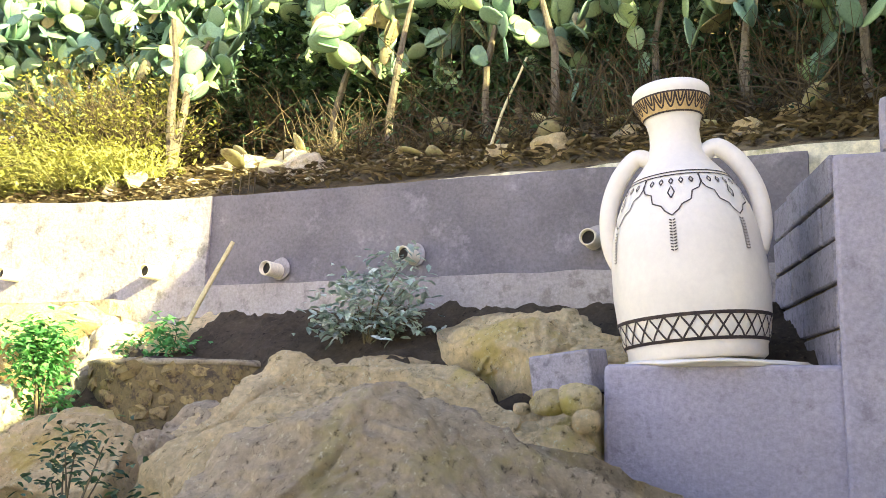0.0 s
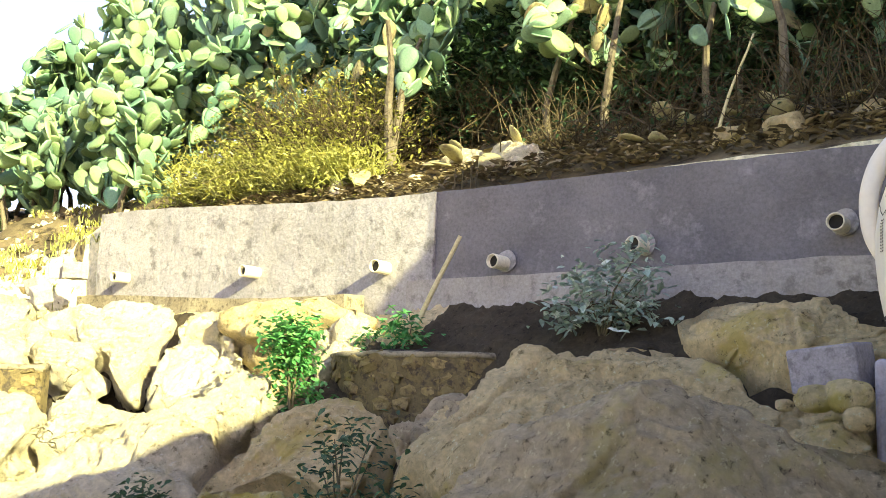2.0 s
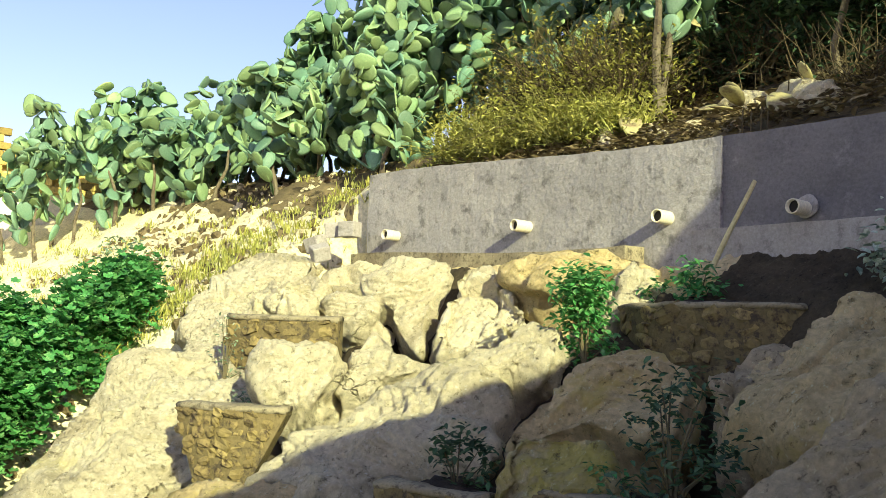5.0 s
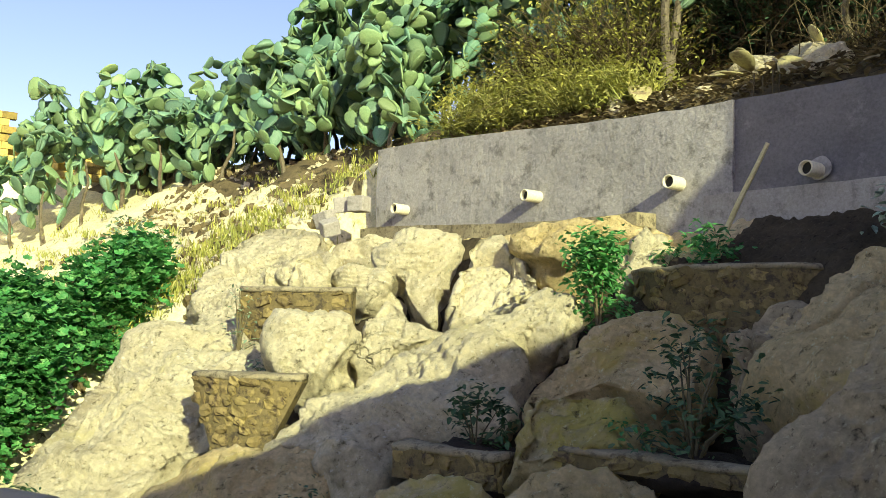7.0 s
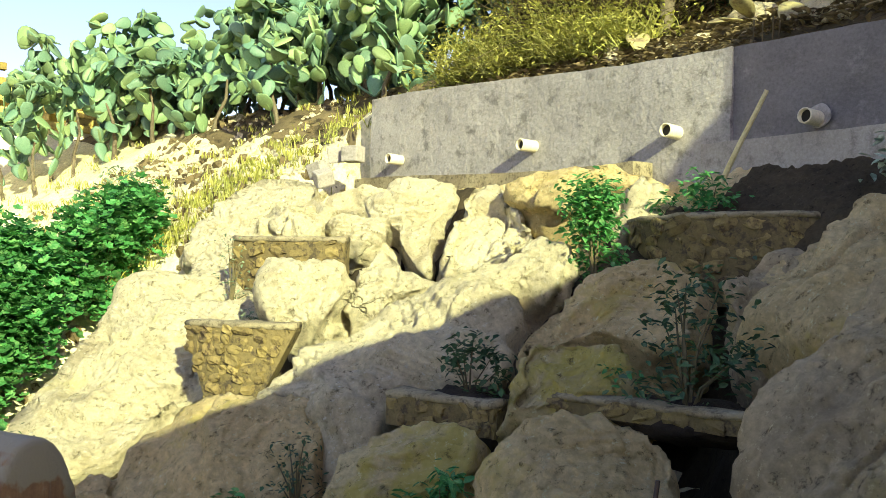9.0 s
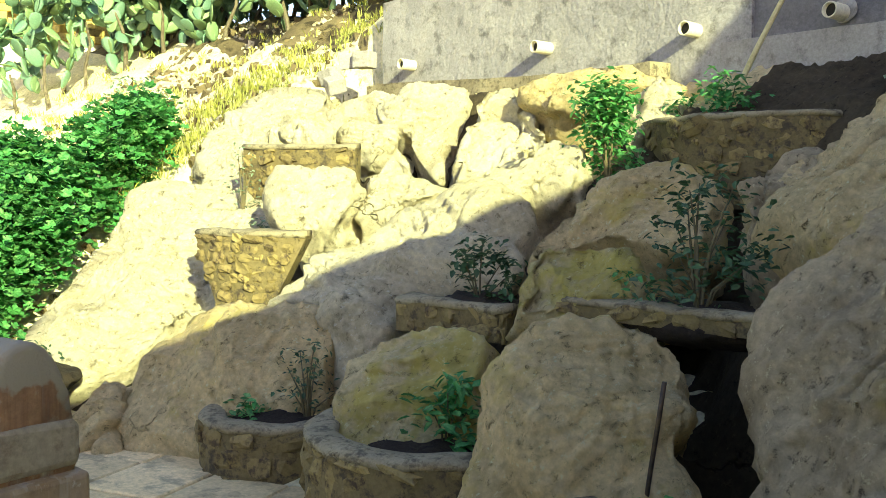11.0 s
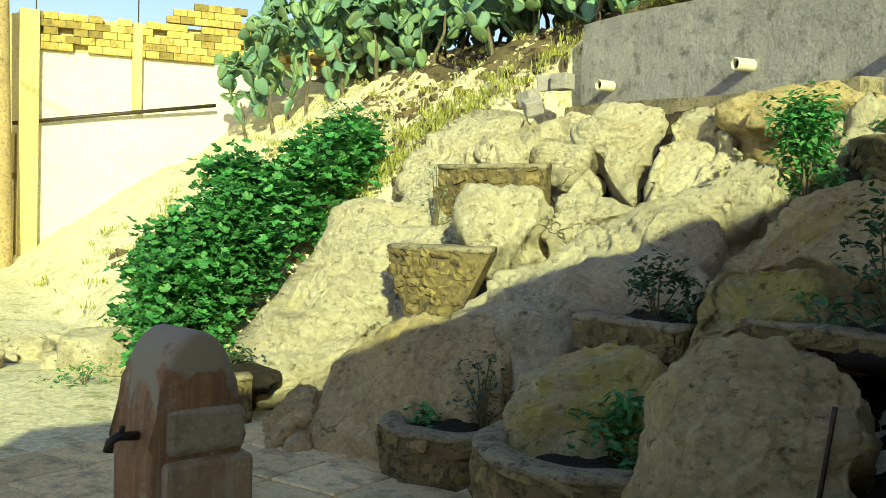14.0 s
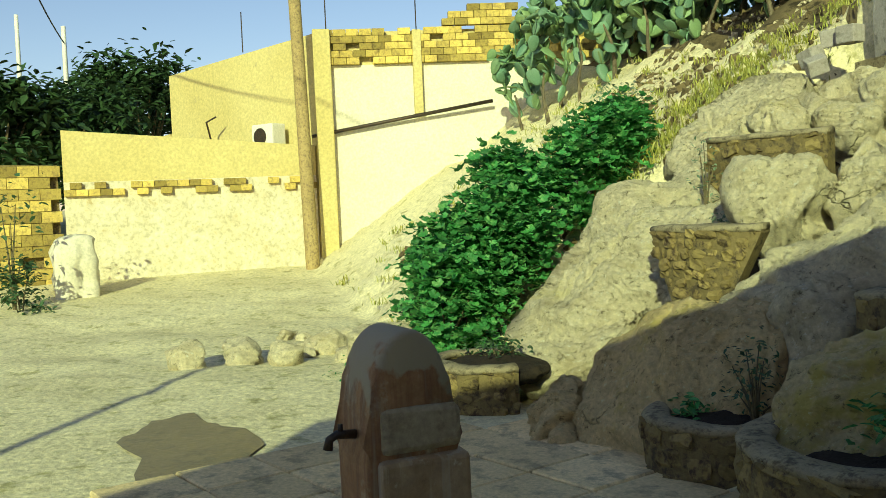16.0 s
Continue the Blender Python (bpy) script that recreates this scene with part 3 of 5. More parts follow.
slab_rock((-0.88, 5.13, 2.16), 24, 8, 0.07, 0.40, 44, 0.7, ROCK, [(-0.26, -0.13), (0.05, -0.34), (0.31, -0.46), (0.6, -0.41), (0.48, 0.14), (0.12, 0.34), (-0.26, 0.47), (-0.52, 0.38), (-0.52, 0)])  # cracked ledge
slab_rock((-0.61, 4.40, 1.67), 30, 8, 0.04, 0.40, 45, 1, ROCK, [(-0.1, -0.34), (0.13, -0.28), (0.32, -0.09), (0.22, 0.36), (-0.07, 0.34), (-0.23, 0.18), (-0.28, -0.17)])  # plinth rock
slab_rock((-1.11, 5.05, 1.99), 50, 10, 0.08, 0.30, 46, 1, ROCK, [(-0.13, -0.03), (0, -0.09), (0.15, -0.18), (0.15, 0.06), (0, 0.13), (-0.17, 0.12)])  # cleft stone
slab_rock((-5.16, 4.90, 2.00), 52, 30, 0.12, 0.50, 47, 1, ROCK_PALE, [(-0.02, -0.49), (0.27, -0.3), (0.46, -0.13), (0.4, 0.05), (0.18, 0.25), (0.06, 0.5), (-0.28, 0.52), (-0.34, 0.24), (-0.39, -0.1), (-0.34, -0.53)])  # lit face
slab_rock((-5.98, 4.79, 2.05), 52, 30, 0.10, 0.40, 48, 1, ROCK_PALE, [(-0.35, -0.01), (-0.13, -0.09), (0.07, -0.38), (0.31, -0.56), (0.27, 0.04), (0.3, 0.41), (-0.02, 0.34), (-0.45, 0.24)])  # lit wedge
slab_rock((-5.06, 3.82, 1.55), 46, 34, 0.10, 0.40, 49, 1, ROCK_PALE, [(-0.2, -0.29), (-0.05, -0.28), (0.15, -0.13), (0.37, -0), (0.18, 0.19), (-0.05, 0.41), (-0.18, 0.22), (-0.21, -0.11)])  # lit tooth
slab_rock((-5.23, 3.37, 1.39), 50, 36, 0.10, 0.40, 50, 1, ROCK_PALE, [(-0.13, -0.21), (0.01, -0.22), (0.15, -0.11), (0.24, 0.04), (0.15, 0.28), (-0.19, 0.22), (-0.22, 0)])  # lit lump
slab_rock((-6.55, 4.14, 1.99), 48, 30, 0.07, 0.30, 51, 1, ROCK_PALE, [(0.17, -0.15), (0.17, 0.05), (0.05, 0.15), (-0.18, 0.06), (-0.21, -0.12)])  # row left
slab_rock((-6.25, 4.43, 1.98), 48, 30, 0.07, 0.30, 52, 1, ROCK_PALE, [(0.17, -0.19), (0.27, -0.02), (0.04, 0.23), (-0.26, 0.11), (-0.23, -0.13)])  # row right
slab_rock((-4.18, 4.33, 1.68), 34, 30, 0.10, 0.40, 53, 1, ROCK_PALE, [(-0.02, -0.21), (0.27, -0.11), (0.33, 0.03), (0.21, 0.23), (-0.03, 0.24), (-0.3, 0.04), (-0.46, -0.22)])  # lit brow
slab_rock((-4.04, 5.29, 2.11), 40, 22, 0.10, 0.40, 54, 1, ROCK_PALE, [(-0.14, -0.34), (0.03, -0.26), (0.35, -0.21), (0.39, 0.04), (0.2, 0.25), (-0.11, 0.33), (-0.37, 0.23), (-0.35, -0.04)])  # upper pale
slab_rock((-6.92, 5.25, 2.36), 46, 26, 0.07, 0.30, 55, 1, ROCK_PALE, [(-0.06, -0.21), (0.66, 0.04), (0.68, 0.23), (-0.18, 0.1), (-0.56, 0.03), (-0.54, -0.19)])  # footing rock
slab_rock((-4.63, 5.24, 2.28), 60, 26, 0.08, 0.40, 56, 1, ROCK, [(-0.18, -0.18), (0.01, -0.12), (0.16, -0), (0.55, 0.05), (0.51, 0.14), (-0.11, 0.11), (-0.51, 0.1), (-0.43, -0.1)])  # edge rubble

# bed of broken rock that fills the gaps between the boulders, darkened for their shade
def build_bed():
    verts, faces = [], []
    nx, ny = 260, 130
    for j in range(ny):
        for i in range(nx):
            x, y = -8.3 + 8.9 * i / (nx - 1), 1.3 + 4.6 * j / (ny - 1)
            foot = 2.05 - 0.6 * step(-4.6, -5.8, x) - 0.4 * step(-3.2, -2.0, x)
            z = (0.02 + 0.14 * step(-4.6, -5.4, x)) * step(foot - 0.1, foot + 0.35, y) + 0.6 * max(0.0, y - foot)
            q = Vector((x, y, 0.4 * z))
            near, _ = noise.voronoi(q * 1.1 + Vector((0.3 * noise.noise(q * 2), 0.3 * noise.noise(q * 2 + Vector((5, 0, 0))), 0)))
            cleft = max(0.0, 1 - (near[1] - near[0]) / 0.12)
            z += 0.14 * nz((x, y, 9), 1.2) - 0.38 * step(-4.4, -5.2, x) * step(5.4, 5.0, y) - 0.1 * step(-6.2, -5.2, x) * step(5.3, 4.9, y) + 0.04 * nz((x, y, 2), 4.5) - 0.1 * cleft
            z = min(z, 2.36 - 0.3 * step(-4.2, -3.2, x) + 0.05 * nz((x, y, 4), 4))
            for gx, gy, gw in ((-3.35, 4.75, 0.16), (-3.05, 4.3, 0.17), (-2.75, 3.85, 0.17), (-2.5, 3.55, 0.16), (-5.95, 4.75, 0.12), (-5.5, 4.65, 0.12), (-4.62, 5.1, 0.14), (-4.5, 5.0, 0.14)):
                z -= 0.55 * step(2.2 * gw, 0.6 * gw, math.hypot(x - gx, (y - gy) * 0.6))
            z -= 0.42 * step(-2.3, -2.15, x) * step(-1.35, -1.6, x) * step(3.6, 3.3, y)
            z -= 0.35 * step(-2.9, -2.6, x) * step(-1.5, -1.7, x) * step(3.2, 3.0, y)
            z -= 0.22 * step(-3.4, -3.0, x) * step(4.9, 4.5, y) + 0.2 * step(-1.9, -1.5, x) * step(4.9, 4.5, y)
            if x > -3.8 and y > 5.25:
                z = max(z, 2.06 + 0.58 * (y - 5.25) + 0.05 * nz((x, y, 7), 5) + 0.03 * nz((x, y, 8), 14))
            z -= 0.9 * step(-7.5, -8.3, x) + 0.3 * step(foot + 0.1, foot - 0.2, y)
            verts.append((x, y, z))
    for j in range(ny - 1):
        for i in range(nx - 1):
            faces.append((j * nx + i, j * nx + i + 1, (j + 1) * nx + i + 1, (j + 1) * nx + i))
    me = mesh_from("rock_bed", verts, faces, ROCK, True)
    me.materials.append(ROCK_BED_SHADE)
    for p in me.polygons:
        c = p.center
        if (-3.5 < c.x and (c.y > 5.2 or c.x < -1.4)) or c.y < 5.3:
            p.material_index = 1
    ob = new("rock_bed", me)
    tagged(ob, "rough bedrock and rubble between the boulders, darkened for shade", "rock", kind="structure")


build_bed()


# ---- retaining wall with drain pipes ----
def wall_top(x):
    return 3.28 + 0.2 * step(-3.7, -8.0, x) * 1.0 if x < -3.7 else 3.28 - 0.03 * (x + 3.7) / 3


def slab_along(x0, x1, y0, y1, bottom, top, material, name, label, seed, n=60, rows=14):
    """A cast wall with a slightly uneven face and top."""
    verts, faces = [], []
    ring = []
    for k in range(rows + 1):
        ring.append((0, k / rows))
    for i in range(n + 1):
        x = x0 + (x1 - x0) * i / n
        t, b = top(x), bottom(x)
        t += 0.012 * noise.noise(Vector((x * 4, seed, 0)))
        for s in range(rows + 1):
            z = b + (t - b) * s / rows
            verts.append((x, y0 + 0.012 * noise.fractal(Vector((x * 2.5, z * 2.5, seed)), 0.9, 2, 3), z))
        verts.append((x, y1, t + 0.01))
        verts.append((x, y1, b))
    m = rows + 3
    for i in range(n):
        for s in range(m):
            q = (s + 1) % m
            faces.append((i * m + s, (i + 1) * m + s, (i + 1) * m + q, i * m + q))
    faces.append(tuple(range(m)))
    faces.append(tuple(range((n + 1) * m - 1, n * m - 1, -1)))
    me = mesh_from(name, verts, faces, material)
    bm = bmesh.new()
    bm.from_mesh(me)
    bmesh.ops.recalc_face_normals(bm, faces=bm.faces)
    bm.to_mesh(me)
    bm.free()
    ob = new(name, me)
    return tagged(ob, label, "wall", kind="structure")


slab_along(-7.97, -3.7, WALL_Y, WALL_Y + 0.28, lambda x: 2.3, wall_top, CONCRETE_SUNLIT, "retaining_wall_west", "grey cement-rendered retaining wall below the cactus bank", 1)
slab_along(-3.7, 0.45, WALL_Y + 0.03, WALL_Y + 0.28, lambda x: 2.3, wall_top, CONCRETE_SHADE, "retaining_wall_east", "grey cement-rendered retaining wall with visible casting marks, colour darkened for shade", 2)
slab_along(-3.92, 0.45, WALL_Y - 0.03, WALL_Y + 0.06, lambda x: 2.37, lambda x: 2.6, PLINTH, "wall_plinth", "projecting concrete footing along the retaining wall", 3, 50, 6)
slab_along(-7.9, -4.36, WALL_Y - 0.24, WALL_Y + 0.02, lambda x: 2.3, lambda x: 2.49 + 0.12 * step(-5, -8, x), COPING, "wall_footing", "rough cast footing ledge under the retaining wall", 4, 60, 5)


def drain_pipe(x, z, out, seed):
    m = pose(x, WALL_Y + 0.02, z, 0, 0, random.Random(seed).uniform(-4, 4))
    t = thing("drain_pipe", m, "short cream plastic drain pipe stub in the retaining wall", "pipe", "drain pipes of the wall")
    bm = bmesh.new()
    R, r, n = 0.052, 0.043, 28
    rings = [(R, 0.0), (R, -out), (R - 0.004, -out - 0.004), (r, -out - 0.004), (r, -0.02)]
    vs = [[bm.verts.new((rad * math.cos(2 * math.pi * k / n), y, rad * math.sin(2 * math.pi * k / n))) for k in range(n)] for rad, y in rings]
    for a, b in zip(vs, vs[1:]):
        for k in range(n):
            bm.faces.new((a[k], a[(k + 1) % n], b[(k + 1) % n], b[k]))
    part("pipe_wall", bm, PVC, t, smooth=True)
    bm = bmesh.new()
    bmesh.ops.create_circle(bm, cap_ends=True, radius=r, segments=n, matrix=pose(0, -out + 0.035, 0, 90))
    part("bore", bm, BORE_SHADE, t, "near-black disc giving the shade inside the pipe")
    bm = bmesh.new()
    bmesh.ops.create_icosphere(bm, subdivisions=3, radius=0.078)
    for v in bm.verts:
        v.co = Vector((v.co.x * 1.0, v.co.y * 0.12, v.co.z * 1.0)) * (1 + 0.25 * noise.noise(v.co * 9 + Vector((seed, 0, 0))))
    part("mortar_collar", bm, PLINTH, t, "smear of mortar round the pipe", smooth=True, m=pose(0.01, -0.01, 0.02))


for k, (px_, pz_, out_) in enumerate(((-7.45, 2.79, 0.19), (-5.6, 2.75, 0.19), (-4.14, 2.71, 0.19), (-3.06, 2.69, 0.17), (-2.0, 2.74, 0.17), (-0.78, 2.78, 0.17))):
    drain_pipe(px_, pz_, out_, k)

# ---- the large jar on its plastered base ----
def build_jar():
    m = pose(-0.015, 4.86, 1.985, 0, -4.6, 0)
    t = thing("amphora", m, "tall cream two-handled clay amphora with dark painted bands", "jar")
    prof = [(0.0, 0.0), (0.3, 0.0), (0.315, 0.015), (0.318, 0.06), (0.335, 0.1), (0.352, 0.2), (0.362, 0.32), (0.36, 0.45), (0.345, 0.58), (0.315, 0.7),
            (0.272, 0.8), (0.222, 0.88), (0.172, 0.94), (0.138, 0.99), (0.122, 1.06), (0.12, 1.12), (0.13, 1.17), (0.155, 1.22), (0.178, 1.26), (0.188, 1.3),
            (0.186, 1.325), (0.172, 1.342), (0.15, 1.345), (0.14, 1.33), (0.13, 1.25), (0.1, 1.1), (0.0, 1.08)]
    n = 64
    bm = bmesh.new()
    rings = []
    for r, z in prof:
        if r == 0:
            rings.append([bm.verts.new((0, 0, z))])
            continue
        rings.append([bm.verts.new((r * (1 + 0.008 * noise.noise(Vector((math.cos(a) * 2, math.sin(a) * 2, z * 3)))) * math.cos(a),
                                    r * math.sin(a), z)) for a in (2 * math.pi * k / n for k in range(n))])
    for a, b in zip(rings, rings[1:]):
        for k in range(n):
            q = (k + 1) % n
            ring = [a[k % len(a)], a[q % len(a)], b[q % len(b)], b[k % len(b)]]
            ring = list(dict.fromkeys(ring))
            bm.faces.new(ring)
    part("body", bm, JAR, t, smooth=True)

    def radius(z):
        outer = prof[1:21]
        for (r0, z0), (r1, z1) in zip(outer, outer[1:]):
            if z0 <= z <= z1:
                return r0 + (r1 - r0) * (z - z0) / (z1 - z0)
        return outer[-1][0]

    def on(a, z, lift=0.004):
        r = radius(z) + lift
        return Vector((r * math.sin(a), -r * math.cos(a), z))

    for side in (-1, 1):
        pts = []
        ctrl = [(0.125, 0.99), (0.185, 1.02), (0.24, 0.99), (0.31, 0.9), (0.36, 0.78), (0.375, 0.66), (0.365, 0.56), (0.33, 0.47)]
        for i in range(len(ctrl) - 1):
            for s in range(4):
                u = s / 4
                p0, p1, p2, p3 = (ctrl[max(0, min(len(ctrl) - 1, i + d))] for d in (-1, 0, 1, 2))
                h = [0.5 * (2 * p1[c] + (p2[c] - p0[c]) * u + (2 * p0[c] - 5 * p1[c] + 4 * p2[c] - p3[c]) * u * u + (3 * p1[c] - p0[c] - 3 * p2[c] + p3[c]) * u ** 3) for c in (0, 1)]
                pts.append((side * h[0] * math.cos(radians(15)), side * h[0] * math.sin(radians(15)) * 0.2, h[1]))
        v, f = tube(pts, [0.046 - 0.012 * abs(i / len(pts) - 0.4) for i in range(len(pts))], 12)
        part("handle", mesh_from("handle", v, f, JAR, True), JAR, t)

    def stroke(name, lines, width, label):
        """Painted lines: thin ribbons laid on the jar's wall."""
        pile = Pile()
        for line in lines:
            fine = []
            for (a0, z0), (a1, z1) in zip(line, line[1:]):
                k = max(2, int(abs(a1 - a0) / 0.05) + int(abs(z1 - z0) / 0.02))
                fine += [(a0 + (a1 - a0) * i / k, z0 + (z1 - z0) * i / k) for i in range(k)]
            fine.append(line[-1])
            vs, fs = [], []
            for i, (a, z) in enumerate(fine):
                a0, z0 = fine[max(0, i - 1)]
                a1, z1 = fine[min(len(fine) - 1, i + 1)]
                r = radius(z)
                d = Vector(((a1 - a0) * r, z1 - z0)).normalized()
                px, pz = -d.y * width / 2, d.x * width / 2
                vs += [on(a + px / r, z + pz), on(a - px / r, z - pz)]
            for i in range(len(fine) - 1):
                fs.append((2 * i, 2 * i + 1, 2 * i + 3, 2 * i + 2))
            pile.add(vs, fs)
        part(name, pile.mesh(name, INK), INK, t, label)

    full = [2 * math.pi * k / 60 - math.pi for k in range(61)]
    # lower band: two rules with a lattice of diamonds
    lines = [[(a, z) for a in full] for z in (0.075, 0.08, 0.183, 0.19)]
    count = 15
    for k in range(count):
        a0, w = -math.pi + 2 * math.pi * k / count, 2 * math.pi / count
        lines += [[(a0, 0.08), (a0 + w / 2, 0.183), (a0 + w, 0.08)], [(a0, 0.183), (a0 + w / 2, 0.08), (a0 + w, 0.183)]]
    stroke("lower_band", lines, 0.009, "dark painted lattice band")
    # neck band, tan with hanging arches
    pile = Pile()
    vs, fs = [], []
    for i, a in enumerate(full):
        vs += [on(a, z, 0.0025) for z in (1.19, 1.22, 1.25, 1.272)]
    for i in range(60):
        for s in range(3):
            fs.append((4 * i + s, 4 * i + 4 + s, 4 * i + 5 + s, 4 * i + 1 + s))
    pile.add(vs, fs)
    part("neck_band", pile.mesh("neck_band", JAR_TAN), JAR_TAN, t, "tan painted neck band")
    lines = [[(a, z) for a in full] for z in (1.188, 1.272)]
    for k in range(22):
        a0, w = -math.pi + 2 * math.pi * k / 22, 2 * math.pi / 22
        for s, d in ((1.0, 0.0), (0.45, 0.022)):
            lines.append([(a0 + w * (0.5 + s * (u / 8 - 0.5)), 1.268 - (0.062 - d) * math.sin(math.pi * u / 8) ** 0.8) for u in range(9)])
    stroke("neck_pattern", lines, 0.008, "dark painted arches round the neck")
    # shoulder collar: lobed flaps with small diamonds
    lines = [[(a, z) for a in full] for z in (0.862, 0.845)]
    drop = [(-0.5, 0.84), (-0.52, 0.8), (-0.45, 0.765), (-0.33, 0.75), (-0.29, 0.705), (-0.15, 0.685), (-0.1, 0.66), (0, 0.635)]
    wide = radians(56)
    for a0 in (-wide + 0.02, 0.02, wide + 0.02, 2 * wide + 0.02, -2 * wide + 0.02):
        lines.append([(a0 + u * wide * 0.98, z) for u, z in drop] + [(a0 - u * wide * 0.98, z) for u, z in reversed(drop[:-1])])
        for k in range(5):
            c, z, w, h = a0 + (k - 2) * wide * 0.17, 0.81, 0.035, 0.016
            lines.append([(c, z - h), (c + w, z), (c, z + h), (c - w, z), (c, z - h)])
        lines.append([(a0, 0.72), (a0 + 0.05, 0.75), (a0, 0.785), (a0 - 0.05, 0.75), (a0, 0.72)])
    for a0 in (-wide + 0.02, 0.02, wide + 0.02):
        for k in range(11):
            z = 0.61 - k * 0.014
            lines.append([(a0 - 0.04, z + 0.006), (a0 - 0.006, z)])
            lines.append([(a0 + 0.006, z), (a0 + 0.04, z + 0.006)])
    stroke("collar", lines, 0.006, "dark painted lobed collar with leaf tails")


build_jar()


def build_base():
    """The plastered block under the jar, with the pier and the low return wall of cement blocks."""
    b = thing("plinth", pose(0.13, 4.5, 0.1), "lavender-grey plastered block carrying the amphora", "plinth")
    bm = box(-0.5, 0.5, 0.0, 1.2, 0.0, 1.855, 0.025, 3)
    bmesh.ops.subdivide_edges(bm, edges=bm.edges[:], cuts=3, use_grid_fill=True)
    for v in bm.verts:
        v.co += Vector((1, 1, 0.6)) * 0.012 * noise.noise(v.co * 3.1)
    part("block", bm, PLASTER, b)
    bm = bmesh.new()
    bmesh.ops.create_icosphere(bm, subdivisions=4, radius=1.0)
    for v in bm.verts:
        k = 1 + 0.12 * noise.noise(v.co * 3)
        v.co = Vector((v.co.x * 0.44 * k, v.co.y * 0.42 * k, v.co.z * 0.035 * k))
    part("mortar_bed", bm, JAR, b, "pale smeared mortar under the jar", True, pose(-0.06, 0.36, 1.86))
    p = thing("plastered_pier", pose(0.75, 4.46, 0.1), "lavender-grey plastered pier with ragged edges", "pier")
    bm = box(-0.14, 0.13, 0.0, 0.3, 0.0, 2.72, 0.02, 2)
    bmesh.ops.subdivide_edges(bm, edges=bm.edges[:], cuts=4, use_grid_fill=True)
    for v in bm.verts:
        v.co += Vector((0.03 if v.co.x > 0 else 0.01, 0.008, 0.008)) * noise.noise(v.co * 5.3)
    part("shaft", bm, PLASTER, p)
    part("lintel", box(0.05, 1.5, 0.0, 0.3, 2.72, 2.95, 0.02), PLASTER, p)
    part("side_panel", box(0.1, 1.5, 0.08, 0.3, 0.0, 2.38, 0.015), GREYBLUE, p, "bare grey panel beside the pier")


build_base()


def block_wall():
    """Cement blocks in courses, each one a piece, with recessed joints."""
    w = tagged(new("block_wall"), "low wall of grey cement blocks behind the amphora", "wall", kind="structure")
    a, b = Vector((0.6, 4.74, 0)), Vector((0.26, 5.84, 0))
    along = (b - a).normalized()
    ang = math.degrees(math.atan2(along.y, along.x))
    w.matrix_basis = pose(a.x, a.y, 1.93, 0, 0, ang)
    length = (b - a).length
    core = box(0, length, -0.15, -0.02, -0.3, 0.93)
    part("mortar_core", core, MORTAR, w)
    shapes = {}
    for c in range(5):
        x = -0.2 if c % 2 else 0.0
        while x < length - 0.02:
            x0, x1 = max(0.0, x) + 0.006, min(length, x + 0.4) - 0.006
            if x1 - x0 > 0.05:
                key = round(x1 - x0, 2)
                if key not in shapes:
                    shapes[key] = bm_mesh("block", box(0, x1 - x0, -0.14, 0.0, 0.006, 0.186, 0.008, 1), BLOCK)
                ob = new("block", shapes[key])
                ob.parent = w
                ob.matrix_basis = pose(x0, random.uniform(-0.006, 0.012), c * 0.195, random.uniform(-1, 1), 0, random.uniform(-1, 1))
            x += 0.4


block_wall()


# ---- house out of view behind the camera's right-hand side, roof line shaped to throw the shade ----
def build_house():
    h = thing("house", pose(1.5, 0, 0), "plain rendered house beside the terrace", "house")
    bm = bmesh.new()
    prof = [(-9.0, 0.0), (-9.00, 2.42), (-2.51, 2.72), (-2.02, 2.99), (-1.96, 3.28), (0.47, 3.45), (1.05, 3.71), (1.50, 3.68), (1.97, 3.83), (2.44, 3.87), (3.35, 4.25), (3.70, 4.50), (3.95, 5.00), (4.01, 5.04), (4.05, 5.12), (4.07, 5.7), (5.5, 5.9), (9.5, 6.2), (9.5, 0.0)]
    lo = [bm.verts.new((0, y, z)) for y, z in prof]
    hi = [bm.verts.new((6.0, y, z)) for y, z in prof]
    bm.faces.new(lo), bm.faces.new(list(reversed(hi)))
    for k in range(len(prof)):
        q = (k + 1) % len(prof)
        bm.faces.new((lo[k], hi[k], hi[q], lo[q]))
    part("wall", bm, RENDER_W, h)


build_house()


# ---- stone planters ----
def stone_shapes():
    out = []
    for k in range(6):
        bm = bmesh.new()
        bmesh.ops.create_cube(bm, size=1.0)
        bmesh.ops.subdivide_edges(bm, edges=bm.edges[:], cuts=1, use_grid_fill=True)
        for v in bm.verts:
            c = v.co
            c *= 1 - 0.3 * (c.length - 0.5) / 0.37
            c += Vector((noise.noise(c * 3 + Vector((k * 7, 0, 0))), noise.noise(c * 3 + Vector((0, k * 7, 0))), noise.noise(c * 3 + Vector((0, 0, k * 7))))) * 0.3
        out.append(bm_mesh("stone", bm, RUBBLE))
    return out


STONES = stone_shapes()


